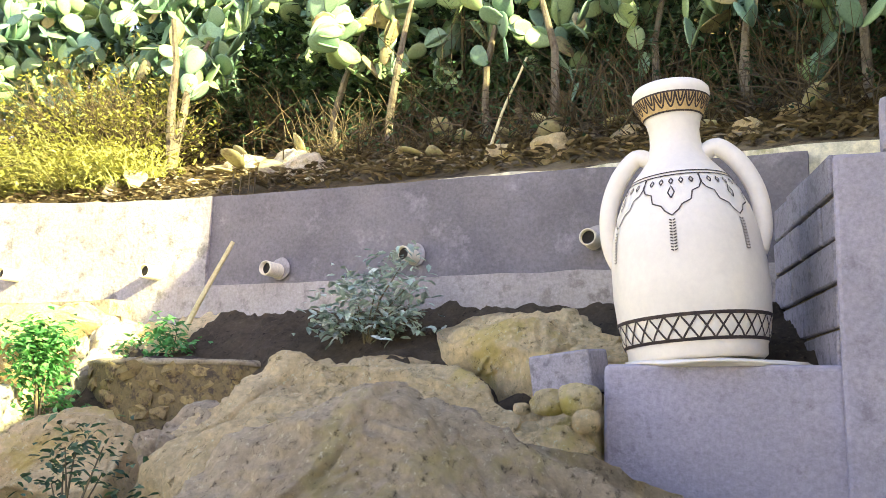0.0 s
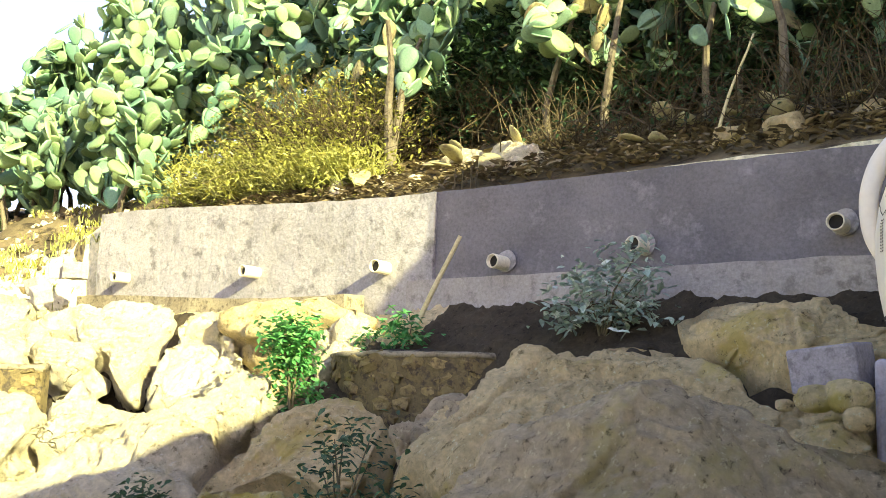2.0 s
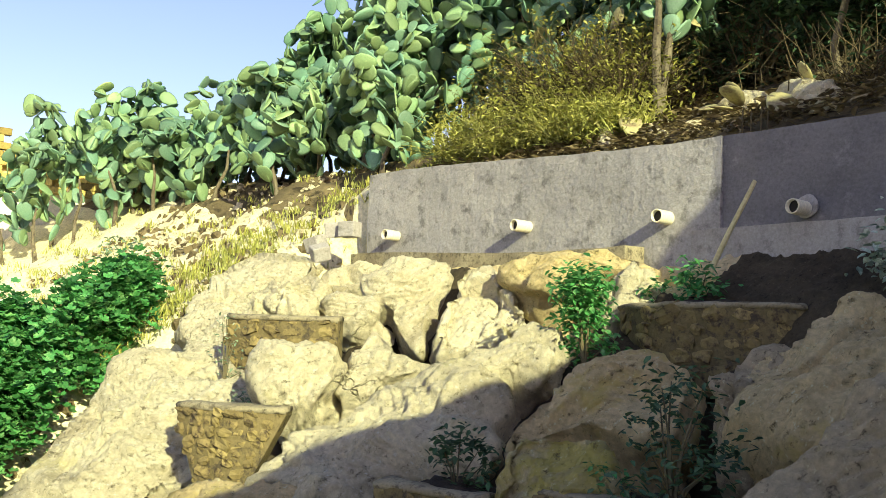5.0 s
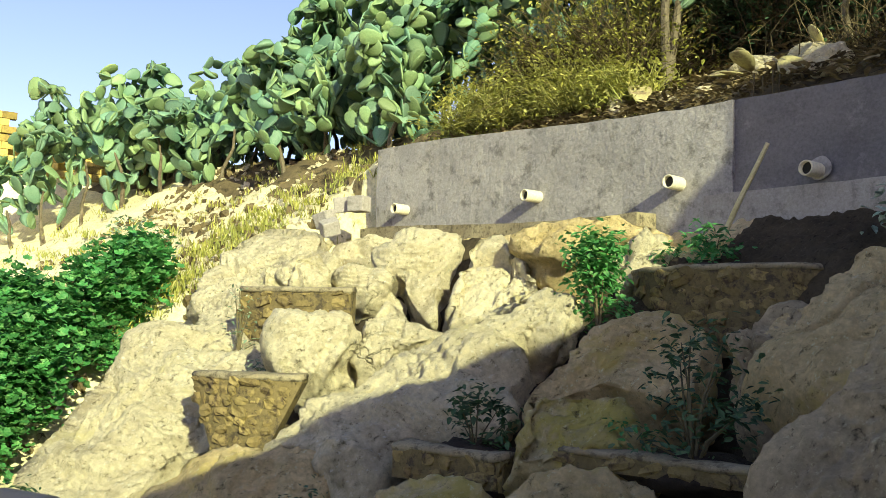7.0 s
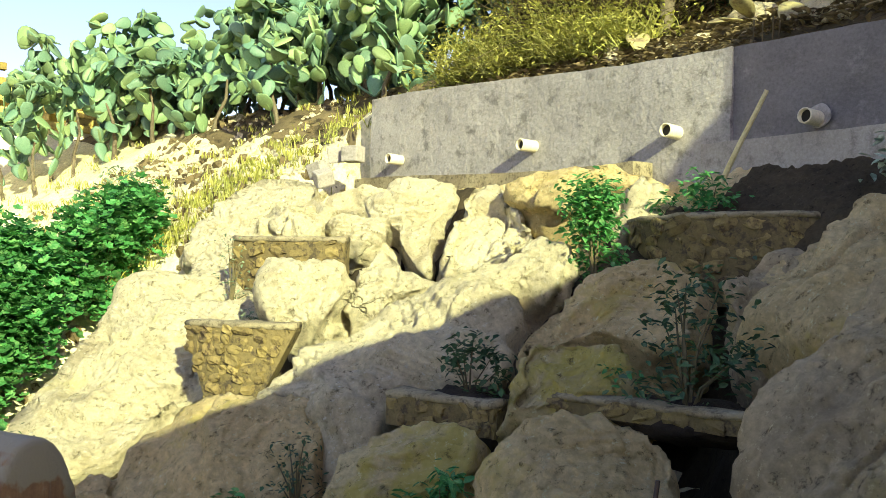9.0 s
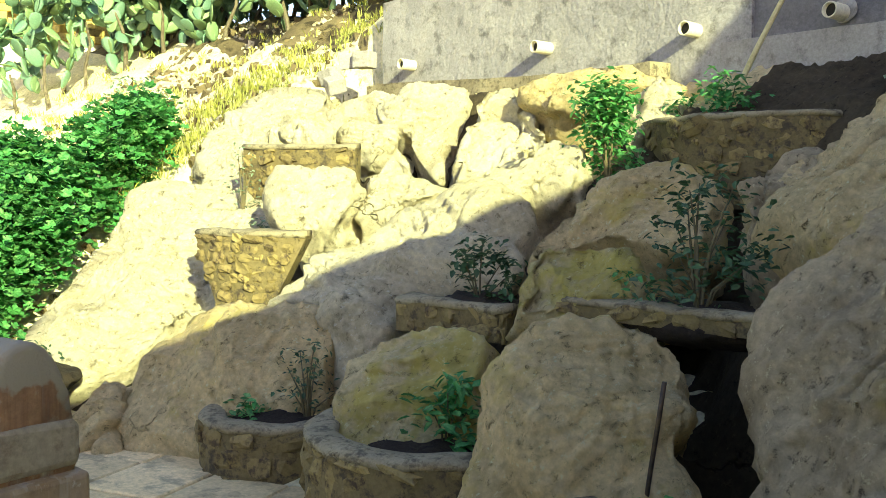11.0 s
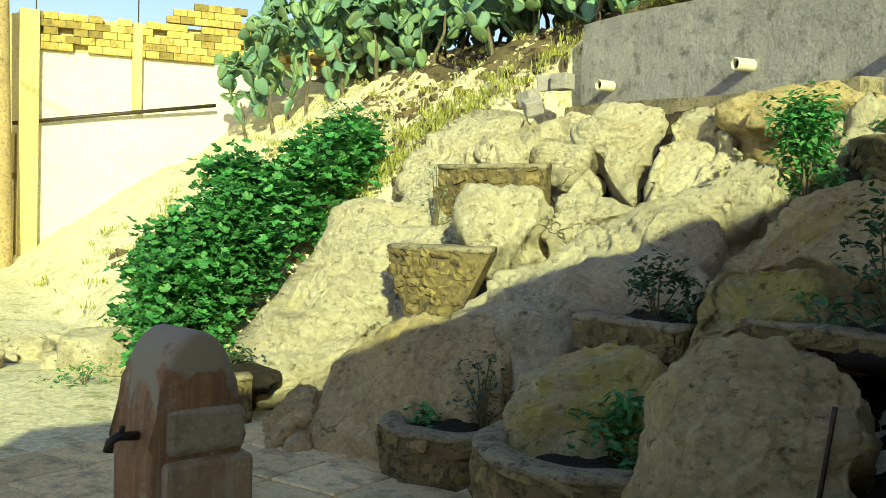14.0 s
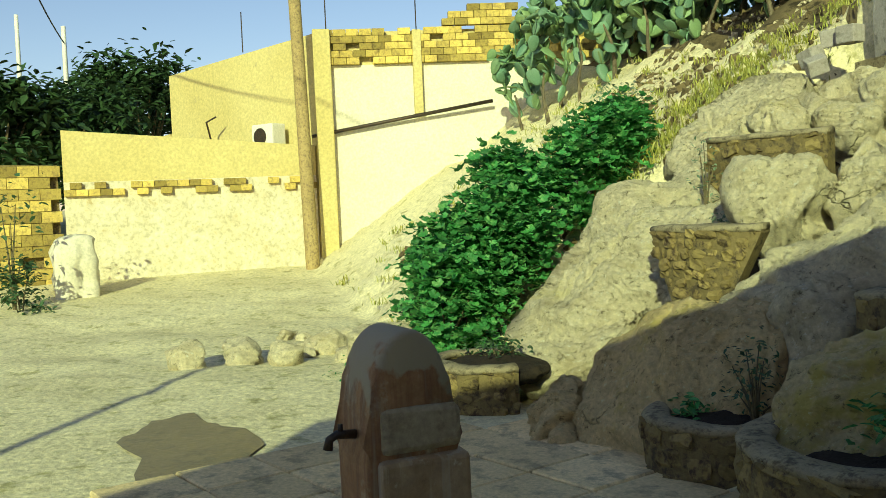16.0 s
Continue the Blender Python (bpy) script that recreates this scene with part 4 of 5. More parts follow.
def planter(place, line, top, bottom, thick, seed, label, soil=None, course=0.085, coping=0.03, taper=0.0):
    """A dry-looking masonry planter wall along a line in plan; each facing stone is a piece."""
    rnd = random.Random(seed)
    t = thing("planter", pose(*place), label, "planter", "stone planters of the slope")
    pts = [Vector((x, y, 0)) for x, y in line]
    run, total = [0.0], 0.0
    for a, b in zip(pts, pts[1:]):
        total += (b - a).length
        run.append(total)

    def at(s):
        s = min(max(s, 0.0), total)
        for k in range(len(pts) - 1):
            if s <= run[k + 1] + 1e-9:
                u = (s - run[k]) / (run[k + 1] - run[k])
                d = (pts[k + 1] - pts[k]).normalized()
                return pts[k].lerp(pts[k + 1], u), d
        return pts[-1], (pts[-1] - pts[-2]).normalized()

    n = max(8, int(total / 0.06))
    # core
    verts, faces = [], []
    for i in range(n + 1):
        p, d = at(total * i / n)
        o = Vector((d.y, -d.x, 0))
        along = total * i / n
        low = max(bottom, min(top - 0.02, top - min(along, total - along) / taper - 0.02)) if taper else bottom
        for off, z in ((0.018, low), (0.018, top), (-thick, top), (-thick, low)):
            q = p + o * off
            verts.append((q.x, q.y, z))
    for i in range(n):
        for s in range(4):
            q = (s + 1) % 4
            faces.append((4 * i + s, 4 * i + q, 4 * i + 4 + q, 4 * i + 4 + s))
    faces += [(3, 2, 1, 0), tuple(range(4 * n, 4 * n + 4))]
    part("core", mesh_from("core", verts, faces, MORTAR), MORTAR, t)
    # coping, a rounded rough band
    if coping:
        verts, faces = [], []
        ring = [(0.022, -0.012), (0.028, coping * 0.5), (0.0, coping), (-thick * 0.5, coping * 1.1), (-thick - 0.0, coping), (-thick - 0.02, coping * 0.4), (-thick, -0.012)]
        for i in range(n + 1):
            p, d = at(total * i / n)
            o = Vector((d.y, -d.x, 0))
            for off, z in ring:
                q = p + o * off
                q += o * 0.02 * noise.noise(Vector((q.x * 9, q.y * 9, z * 20 + seed)))
                verts.append((q.x, q.y, top + z + 0.018 * noise.noise(Vector((q.x * 6, q.y * 6, seed)))))
        m = len(ring)
        for i in range(n):
            for s in range(m):
                q = (s + 1) % m
                faces.append((m * i + s, m * i + q, m * i + m + q, m * i + m + s))
        faces += [tuple(range(m - 1, -1, -1)), tuple(range(m * n, m * n + m))]
        part("coping", mesh_from("coping", verts, faces, COPING, True), COPING, t, "rough pale mortar coping")
    z = bottom
    while z < top - 0.02:
        h = min(course * rnd.uniform(0.75, 1.35), top - z)
        if top - z - h < 0.025:
            h = top - z
        s = rnd.uniform(-0.06, 0.0) + taper * (top - z)
        end = total - taper * (top - z)
        while s < end - 0.02:
            w = rnd.uniform(0.07, 0.2) * course / 0.085
            w = min(w, end - s)
            p, d = at(s + w / 2)
            o = Vector((d.y, -d.x, 0))
            ob = new("stone", STONES[rnd.randrange(6)])
            ob.parent = t
            q = p + o * rnd.uniform(-0.028, 0.004)
            ob.matrix_basis = Matrix.LocRotScale((q.x, q.y, z + h / 2), Euler((rnd.uniform(-0.25, 0.25), rnd.uniform(-0.4, 0.4), math.atan2(d.y, d.x) + rnd.uniform(-0.25, 0.25))),
                                                 (w * rnd.uniform(0.8, 1.15), 0.09, h * rnd.uniform(0.8, 1.25)))
            s += w
        z += h
    if soil:
        cx, cy, rx, ry, dz = soil
        bm = bmesh.new()
        bmesh.ops.create_icosphere(bm, subdivisions=4, radius=1.0)
        for v in bm.verts:
            v.co = Vector((cx + v.co.x * rx, cy + v.co.y * ry, top - dz + v.co.z * 0.09 + 0.03 * noise.noise(v.co * 5)))
        part("soil", bm, SOIL, t, "dark damp planting soil", True)
    return t


def arc(cx, cy, r, a0, a1, n=14, squash=1.0):
    return [(cx + r * math.cos(radians(a0 + (a1 - a0) * i / n)), cy + squash * r * math.sin(radians(a0 + (a1 - a0) * i / n))) for i in range(n + 1)]


planter((-4.12, 2.47, 0), arc(0, 0, 0.37, 160, 360), 0.4, 0.1, 0.09, 1, "low round planter of brown rubble stone holding a small shrub", (0, 0.0, 0.33, 0.33, 0.06), 0.1)
planter((-3.08, 2.66, 0), arc(0, 0, 0.56, 160, 345, 18), 0.5, 0.08, 0.1, 2, "larger round rubble planter with a broad mortar rim", (0.0, 0.02, 0.47, 0.47, 0.1), 0.1)
planter((-1.75, 2.27, 0), arc(0, 0, 0.33, 150, 350), 0.5, 0.08, 0.08, 9, "small round rubble planter at the foot of the tall slab", (0, 0, 0.27, 0.27, 0.07), 0.1)
planter((-5.95, 1.72, 0), arc(0, 0, 0.42, 150, 370), 0.43, 0.05, 0.09, 3, "sunlit low round planter of cut stones at the rock foot", (0, 0, 0.38, 0.38, 0.06))
planter((-5.25, 2.84, 0), [(-0.28, -0.15), (-0.08, -0.11), (0.15, 0.02), (0.38, 0.23)], 1.25, 0.78, 0.12, 4, "wedge of sunlit masonry damming a cleft between boulders", None, 0.06, 0.03, 0.5)
planter((-6.2, 3.72, 0), [(-0.32, -0.19), (-0.08, -0.11), (0.2, 0.05), (0.48, 0.28)], 1.84, 1.46, 0.12, 5, "masonry planter wall between pale rocks", None, 0.085, 0.03)
planter((-3.5, 3.05, 0), [(-0.34, -0.06), (0.0, -0.02), (0.32, 0.08)], 0.97, 0.82, 0.1, 6, "short rubble ledge planter with a dark shrub", (0, 0.2, 0.3, 0.22, 0.04), 0.06, 0.03)
planter((-2.4, 3.22, 0), [(-0.46, -0.06), (-0.1, 0.0), (0.22, 0.03), (0.5, 0.06)], 1.05, 0.98, 0.07, 7, "long low stone ledge holding soil and a rose bush", (0.05, 0.25, 0.42, 0.26, 0.07), 0.08, 0.02)
planter((-3.36, 5.05, 0), arc(0, 0.3, 0.72, 182, 338, 18, 0.62), 1.99, 1.45, 0.12, 8, "shaded curved rubble planter below the retaining wall", (0, 0.2, 0.6, 0.35, 0.04), 0.085, 0.025)


# ---- plants ----
def leaf_verts(shape):
    if shape == "lobed":
        pts = []
        for k in range(11):
            a = radians(-150 + 300 * k / 10)
            r = (0.56 if k % 2 else 0.43) * (1.0 if abs(a) < 2 else 0.8)
            pts.append(Vector((math.sin(a) * r, math.cos(a) * r + 0.35, 0.1 * (k % 2))))
        v = [Vector((0, 0.0, 0))] + pts + [Vector((0, 0.35, -0.06))]
        f = [(len(v) - 1, i, i + 1) for i in range(0, len(v) - 2)]
        return v, f
    v = [Vector((0, 0, 0)), Vector((0.26, 0.35, 0.07)), Vector((0, 0.45, -0.02)), Vector((-0.26, 0.35, 0.07)), Vector((0.15, 0.8, 0.03)), Vector((-0.15, 0.8, 0.03)), Vector((0, 1.0, -0.08))]
    return v, [(0, 1, 2), (0, 2, 3), (1, 4, 6, 2), (2, 6, 5, 3)]


def foliage(rnd, spots, size, shape, up=0.15):
    pile = Pile()
    v0, f0 = leaf_verts(shape)
    for p in spots:
        q = Euler((rnd.uniform(-1.0, 0.6) * (1.1 - up), rnd.uniform(-0.6, 0.6), rnd.uniform(0, 6.3))).to_matrix()
        s = size * rnd.uniform(0.6, 1.25)
        pile.add([p + q @ (v * s) for v in v0], f0)
    return pile


def shrub(place, radii, leaves, size, material, seed, label, shape="oval", stems=7, clumps=14, group="", name="shrub"):
    """Stems from one foot, leaves in clumps with gaps between them."""
    rnd = random.Random(seed)
    t = thing(name, pose(*place), label, "shrub" if name == "shrub" else name.split("_")[-1], group)
    pile, spots = Pile(), []
    rx, ry, rz = radii
    tips = []
    for k in range(clumps):
        a, r, h = rnd.uniform(0, 6.3), rnd.uniform(0.1, 1.0) ** 0.6, rnd.uniform(0.15, 1.0)
        tips.append(Vector((math.cos(a) * r * rx * (1.15 - 0.5 * h), math.sin(a) * r * ry * (1.15 - 0.5 * h), h * rz)))
    for k in range(stems):
        tip = tips[k % len(tips)]
        mid = Vector((tip.x * 0.35 + rnd.uniform(-0.02, 0.02), tip.y * 0.35, tip.z * 0.55))
        thick = 0.004 + 0.008 * rz
        pile.add(*tube([(0, 0, -0.04), tuple(mid), tuple(tip)], [thick, thick * 0.7, thick * 0.3], 5))
    part("branchwork", pile.mesh("branchwork", STEM), STEM, t)
    each = max(1, leaves // clumps)
    spread = 0.34 * max(rx, ry, rz * 0.6)
    for c in tips:
        for _ in range(each):
            d = Vector((rnd.gauss(0, 1), rnd.gauss(0, 1), rnd.gauss(0, 0.8))) * spread * 0.5
            spots.append(c + d)
    spots = [p for p in spots if p.z > 0.0]
    ob = part("foliage", foliage(rnd, spots, size, shape).mesh("foliage", material), material, t)
    tagged(ob, kind="stuff")
    return t


# the big leafy bush that climbs beside the lit boulder: several plants
G = "leafy bushes beside the rock"
big_bush = "vigorous green bush with large lobed leaves on the bank"
for k, (bx, by, bz, r, h) in enumerate(((-7.4, 1.65, 0.15, 0.45, 0.9), (-7.85, 1.9, 0.35, 0.5, 1.1), (-7.8, 2.3, 0.65, 0.45, 1.0), (-8.25, 2.45, 0.85, 0.5, 1.05),
                                        (-8.4, 2.95, 1.15, 0.42, 0.9), (-8.75, 3.35, 1.45, 0.42, 0.85), (-8.35, 1.75, 0.35, 0.42, 0.75), (-8.95, 3.75, 1.75, 0.32, 0.65))):
    shrub((bx, by, bz), (0.88 * r, 0.88 * r, h), int(1500 * r / 0.5), 0.1, LEAF, 40 + k, big_bush, "lobed", 9, 30, G)

# small plants in the planters and crevices
shrub((-4.2, 2.36, 0.36), (0.13, 0.12, 0.14), 160, 0.05, LEAF, 60, "small bright green plant in a round planter")
shrub((-3.98, 2.55, 0.36), (0.16, 0.15, 0.42), 190, 0.035, LEAF_DULL, 61, "thin dark shrub with bare twigs in a round planter", stems=14)
shrub((-3.0, 2.6, 0.42), (0.17, 0.16, 0.32), 300, 0.06, LEAF, 62, "dark green leafy plant in the larger planter")
shrub((-6.0, 1.75, 0.38), (0.3, 0.2, 0.16), 200, 0.05, LEAF_DULL, 63, "low weeds in the sunlit round planter")
shrub((-3.46, 3.2, 0.93), (0.17, 0.15, 0.34), 300, 0.05, LEAF_DULL, 64, "dense dark shrub on a rubble ledge", clumps=10)
shrub((-2.34, 3.4, 1.0), (0.26, 0.2, 0.62), 480, 0.05, LEAF_DULL, 65, "thin rose bush on the long stone ledge", stems=12, clumps=18)
shrub((-2.62, 3.34, 0.98), (0.14, 0.1, 0.2), 120, 0.04, LEAF, 66, "small leafy plant on the long stone ledge")
shrub((-1.72, 2.3, 0.43), (0.15, 0.12, 0.17), 150, 0.06, LEAF, 67, "bright green plant at the rock foot beside an iron rod")
shrub((-3.86, 4.6, 1.58), (0.18, 0.16, 0.62), 1400, 0.058, LEAF, 68, "upright leafy bush between rocks", clumps=22)
shrub((-3.5, 5.36, 1.98), (0.3, 0.2, 0.3), 420, 0.06, LEAF, 69, "bright green plant round a leaning cane")
shrub((-3.9, 5.4, 1.98), (0.15, 0.14, 0.2), 130, 0.05, LEAF, 70, "small green weed below the retaining wall")
shrub((-2.05, 5.35, 2.12), (0.42, 0.22, 0.5), 800, 0.07, LEAF_SILVER, 71, "pale silvery flowering shrub against the retaining wall", stems=12, clumps=22)
shrub((-5.72, 3.3, 1.2), (0.2, 0.15, 0.15), 110, 0.04, LEAF_PALE, 72, "sparse pale weeds above a masonry wedge")
shrub((-6.2, 3.35, 1.35), (0.16, 0.14, 0.5), 110, 0.035, LEAF_PALE, 73, "sparse pale weeds growing on the lit rock")
shrub((-7.2, 1.0, 0.13), (0.25, 0.25, 0.18), 160, 0.04, LEAF, 74, "small green weed on the yard")


# ---- prickly pears ----
def pad_shape(name, material, seed, u=10, w=6):
    """A thick oval pad, narrower at its foot, slightly cupped."""
    bm = bmesh.new()
    bmesh.ops.create_uvsphere(bm, u_segments=u, v_segments=w, radius=1.0)
    for v in bm.verts:
        x, y, z = v.co
        wide = 0.36 * (1 + 0.28 * z) * (1 + 0.08 * noise.noise(Vector((x * 2, z * 2, seed))))
        v.co = Vector((x * wide, y * 0.055 + 0.05 * (x * x + 0.3 * z * z) * (0.6 + 0.3 * seed), 0.5 + z * 0.5))
    return bm_mesh(name, bm, material, True)


PADS = [pad_shape("pad", m, k) for k, m in enumerate((PAD, PAD_BLUE, PAD, PAD_BLUE, PAD_DRY))]
PADS_FAR = [pad_shape("pad", m, k, 7, 5) for k, m in enumerate((PAD, PAD_BLUE))]


def grow(rnd, height, spread, count, base=0.28, low=0.2):
    """Chains of pads: the pose, size and kind of each."""
    out, tips = [], []
    arms = max(2, int(spread * 5))
    for k in range(arms):
        a = rnd.uniform(0, 6.3)
        tips.append((Vector((math.cos(a), math.sin(a), 0)) * rnd.uniform(0.1, 0.6) * spread, Vector((math.cos(a) * 0.5, math.sin(a) * 0.5, 1)).normalized(), height * rnd.uniform(low, low + 0.4)))
    tips = [(Vector((p.x, p.y, h)), d) for p, d, h in tips]
    while len(out) < count:
        p, d = tips[rnd.randrange(len(tips))]
        d2 = (d + Vector((rnd.gauss(0, 0.5), rnd.gauss(0, 0.5), rnd.gauss(0.12, 0.4)))).normalized()
        s = base * rnd.uniform(0.75, 1.25)
        if (p + d2 * s).z > height * 1.15 or (p + d2 * s).z < 0.15:
            d2 = Vector((d2.x, d2.y, -abs(d2.z) * 0.5)).normalized()
        far = p + d2 * s
        if math.hypot(far.x, far.y) > 1.1 * spread + 0.1 and far.x * d2.x + far.y * d2.y > 0:
            d2 = Vector((-d2.x, -d2.y, abs(d2.z) + 0.3)).normalized()
        q = d2.to_track_quat("Z", "Y").to_matrix().to_4x4() @ Matrix.Rotation(rnd.uniform(0, 6.3), 4, "Z")
        out.append((Matrix.Translation(p) @ q @ Matrix.Diagonal((s, s, s, 1)), 4 if rnd.random() < 0.07 else rnd.randrange(4)))
        tips.append((p + d2 * s * 0.93, d2))
        if len(tips) > arms * 4:
            tips.pop(rnd.randrange(len(tips) // 2))
    return out


def trunks(rnd, height, spread, n, thick):
    pile = Pile()
    for k in range(n):
        a = rnd.uniform(0, 6.3)
        e = Vector((math.cos(a) * spread * 0.5, math.sin(a) * spread * 0.5, height * rnd.uniform(0.45, 0.75)))
        pts = [Vector((e.x * u * u + 0.05 * rnd.uniform(-1, 1), e.y * u * u + 0.05 * rnd.uniform(-1, 1), -0.2 + (e.z + 0.2) * u)) for u in (0, 0.25, 0.5, 0.75, 1)]
        pile.add(*tube(pts, [thick * w * rnd.uniform(0.85, 1.15) for w in (1.2, 1.0, 0.85, 0.7, 0.45)], 7))
    return pile


def cactus(place, height, spread, count, seed, near=True, base=0.28):
    rnd = random.Random(seed)
    t = thing("prickly_pear", pose(*place), "tall prickly pear cactus with pale green pads on the bank" if near else "prickly pear cactus on the sunlit ridge", "cactus", "prickly pears on the bank")
    part("trunk", trunks(rnd, height, spread, (2 if seed == 102 else 1) if near else 1, (0.045 if seed == 102 else 0.034) if near else 0.035).mesh("trunk", BARK), BARK, t)
    pads = grow(rnd, height, spread, count, base, 0.1 if near else 0.02)
    if near:
        for m, kind in pads:
            ob = new("pad", PADS[kind])
            ob.parent = t
            ob.matrix_basis = m
    else:
        for group in range(2):
            pile = Pile()
            me = PADS_FAR[group]
            vs, fs = [v.co.copy() for v in me.vertices], [tuple(p.vertices) for p in me.polygons]
            for m, kind in pads:
                if kind % 2 == group:
                    pile.add([m @ v for v in vs], fs)
            tagged(part("pad_crown", pile.mesh("pad_crown", me.materials[0], True), None, t), kind="stuff")
    return t


rnd = random.Random(5)
# behind the retaining wall
for k, (cx, cy, h, s, n) in enumerate(((-6.3, 7.5, 1.8, 0.7, 62), (-5.3, 7.6, 2.1, 0.7, 66), (-5.02, 6.9, 2.0, 0.5, 60), (-3.6, 7.4, 2.1, 0.7, 66), (-2.9, 7.1, 1.9, 0.6, 60),
                                       (-2.1, 7.3, 2.1, 0.7, 66), (-1.4, 7.0, 1.9, 0.6, 56), (-0.7, 7.4, 2.2, 0.7, 66), (0.0, 7.1, 2.0, 0.6, 60), (0.8, 7.2, 2.0, 0.7, 56), (-7.4, 7.7, 1.6, 0.6, 56))):
    cactus((cx, cy, ground_z(cx, cy) + 0.15), h, s, int(n * 1.9), 100 + k, True, 0.24)
for k in range(44):
    cx, cy = -8.0 + 0.215 * k + rnd.uniform(-0.2, 0.2), 8.1 + (k % 3) * 0.8 + rnd.uniform(-0.3, 0.4)
    cactus((cx, cy, ground_z(cx, cy) - 0.1), rnd.uniform(2.3, 3.1) * (1.12 - 0.1 * step(-7.0, -4.0, cx)), 0.8, 150, 140 + k, False, 0.27)
# along the ridge to the west
for k in range(54):
    u = k / 53
    cx, cy = -8.7 - 11.5 * u + rnd.uniform(-0.4, 0.4), 6.9 - 1.0 * u + rnd.uniform(-0.5, 0.9)
    cactus((cx, cy, ground_z(cx, cy) - 0.1), rnd.uniform(0.6, 0.95) + 0.75 * (1 - u), 0.5, 84, 180 + k, False, 0.25)
for k in range(24):
    u = k / 23
    cx, cy = -8.1 - 4.6 * u + rnd.uniform(-0.4, 0.4), 8.4 - 0.6 * u + rnd.uniform(-0.5, 0.9)
    cactus((cx, cy, ground_z(cx, cy) - 0.1), rnd.uniform(1.3, 1.7) + 2.3 * (1 - u), 0.75, 170, 240 + k, False, 0.27)
# the clump where the slope meets the far house
for k, (cx, cy, h) in enumerate(((-15.6, 4.4, 1.2), (-15.0, 4.65, 1.7), (-14.7, 5.1, 1.9), (-15.3, 5.0, 1.9), (-15.0, 5.8, 1.9), (-14.2, 5.6, 1.4), (-14.6, 6.3, 1.6), (-13.6, 5.9, 1.4))):
    cactus((cx, cy, ground_z(cx, cy) - 0.1), h, 0.45, 90, 270 + k, False, 0.27)
# dark fallen pads and twigs on the bank: built with the scrub below


def scrub(place, radii, twigs, seed, label, material=TWIG, leaf=None, leaves=0):
    """A tangle of thin dry twigs."""
    rnd = random.Random(seed)
    t = thing("dry_shrub", pose(*place), label, "shrub", "dry scrub of the bank")
    pile = Pile()
    rx, ry, rz = radii
    spots = []
    for k in range(twigs):
        p = Vector((rnd.gauss(0, 0.35) * rx, rnd.gauss(0, 0.35) * ry, rnd.uniform(0, 0.25) * rz))
        d = Vector((rnd.gauss(0, 0.6), rnd.gauss(0, 0.6), rnd.uniform(0.2, 1.2))).normalized()
        pts = [p]
        for s in range(3):
            d = (d + Vector((rnd.gauss(0, 0.4), rnd.gauss(0, 0.4), rnd.gauss(0, 0.3)))).normalized()
            pts.append(pts[-1] + d * rz * rnd.uniform(0.18, 0.36))
        w = rnd.uniform(0.003, 0.007)
        pile.add(*tube([tuple(q) for q in pts], [w, w * 0.8, w * 0.6, w * 0.3], 3, False))
        spots += pts[1:]
    tagged(part("twig_tangle", pile.mesh("twig_tangle", material), material, t), kind="stuff")
    if leaf:
        pick = [spots[rnd.randrange(len(spots))] + Vector((rnd.gauss(0, 0.03), rnd.gauss(0, 0.03), rnd.gauss(0, 0.03))) for _ in range(leaves)]
        tagged(part("foliage", foliage(rnd, pick, 0.055, "oval").mesh("foliage", leaf), leaf, t), kind="stuff")


dry = "tangle of dry brown twigs on the bank"
for k, (sx, sy, r, h) in enumerate(((-6.6, 6.55, 0.6, 0.75), (-5.9, 6.6, 0.6, 0.9), (-5.2, 6.5, 0.5, 0.6), (-7.2, 6.6, 0.5, 0.8))):
    scrub((sx, sy, ground_z(sx, sy)), (r * 0.8, 0.4, h * 0.75), 420, 300 + k, "yellow-green thorny scrub above the retaining wall", GRASS, LEAF_YELLOW, 3000)
for k, (sx, sy, r, h) in enumerate(((-6.2, 7.1, 0.6, 1.5), (-5.5, 7.0, 0.45, 1.2), (-7.0, 7.2, 0.45, 1.0))):
    scrub((sx, sy, ground_z(sx, sy)), (r, 0.5, h * 0.85), 520, 312 + k, "tall olive thicket of fine twigs among the cactus", TWIG, LEAF_YELLOW, 3000)
for k, (sx, sy, r, h) in enumerate(((-5.6, 7.6, 0.7, 1.5), (-4.6, 7.9, 0.7, 1.2), (-3.2, 6.9, 0.8, 0.8), (-2.3, 6.7, 0.7, 0.7), (-1.3, 6.7, 0.8, 0.9), (-0.5, 6.6, 0.7, 0.9), (0.3, 6.7, 0.7, 1.0), (-6.8, 7.9, 0.7, 1.3),
                                    (-2.6, 7.8, 0.8, 1.7), (-1.0, 7.8, 0.8, 1.7), (0.4, 7.8, 0.8, 1.7))):
    scrub((sx, sy, ground_z(sx, sy)), (r, 0.5, h * 0.8), 120, 320 + k, dry, TWIG, LEAF_DULL, 700 if sy > 7.3 else 160)

# dark leafy mass added behind the cactus, to fill its gaps with shade
for k in range(9):
    sx = -6.6 + 1.0 * k
    shrub((sx, 7.95, ground_z(sx, 7.95) - 0.1), (0.9, 0.35, 1.5), 1500, 0.1, LEAF_FAR, 360 + k, "dark leafy mass added to deepen the shade behind the prickly pears", clumps=20)

# small stones lying on the bank and the yard
def loose_stones(spots, seed, label, material, group):
    rnd = random.Random(seed)
    for x, y, s in spots:
        ob = solid("stone", rock_shape((s, s * rnd.uniform(0.6, 0.9), s * rnd.uniform(0.5, 0.75)), rnd.randrange(900), 4, 7.0, 0.6, 18), material, label, "stone", group,
                   m=pose(x, y, ground_z(x, y) + s * 0.3, rnd.uniform(-15, 15), rnd.uniform(-15, 15), rnd.uniform(0, 360)), smooth=True)


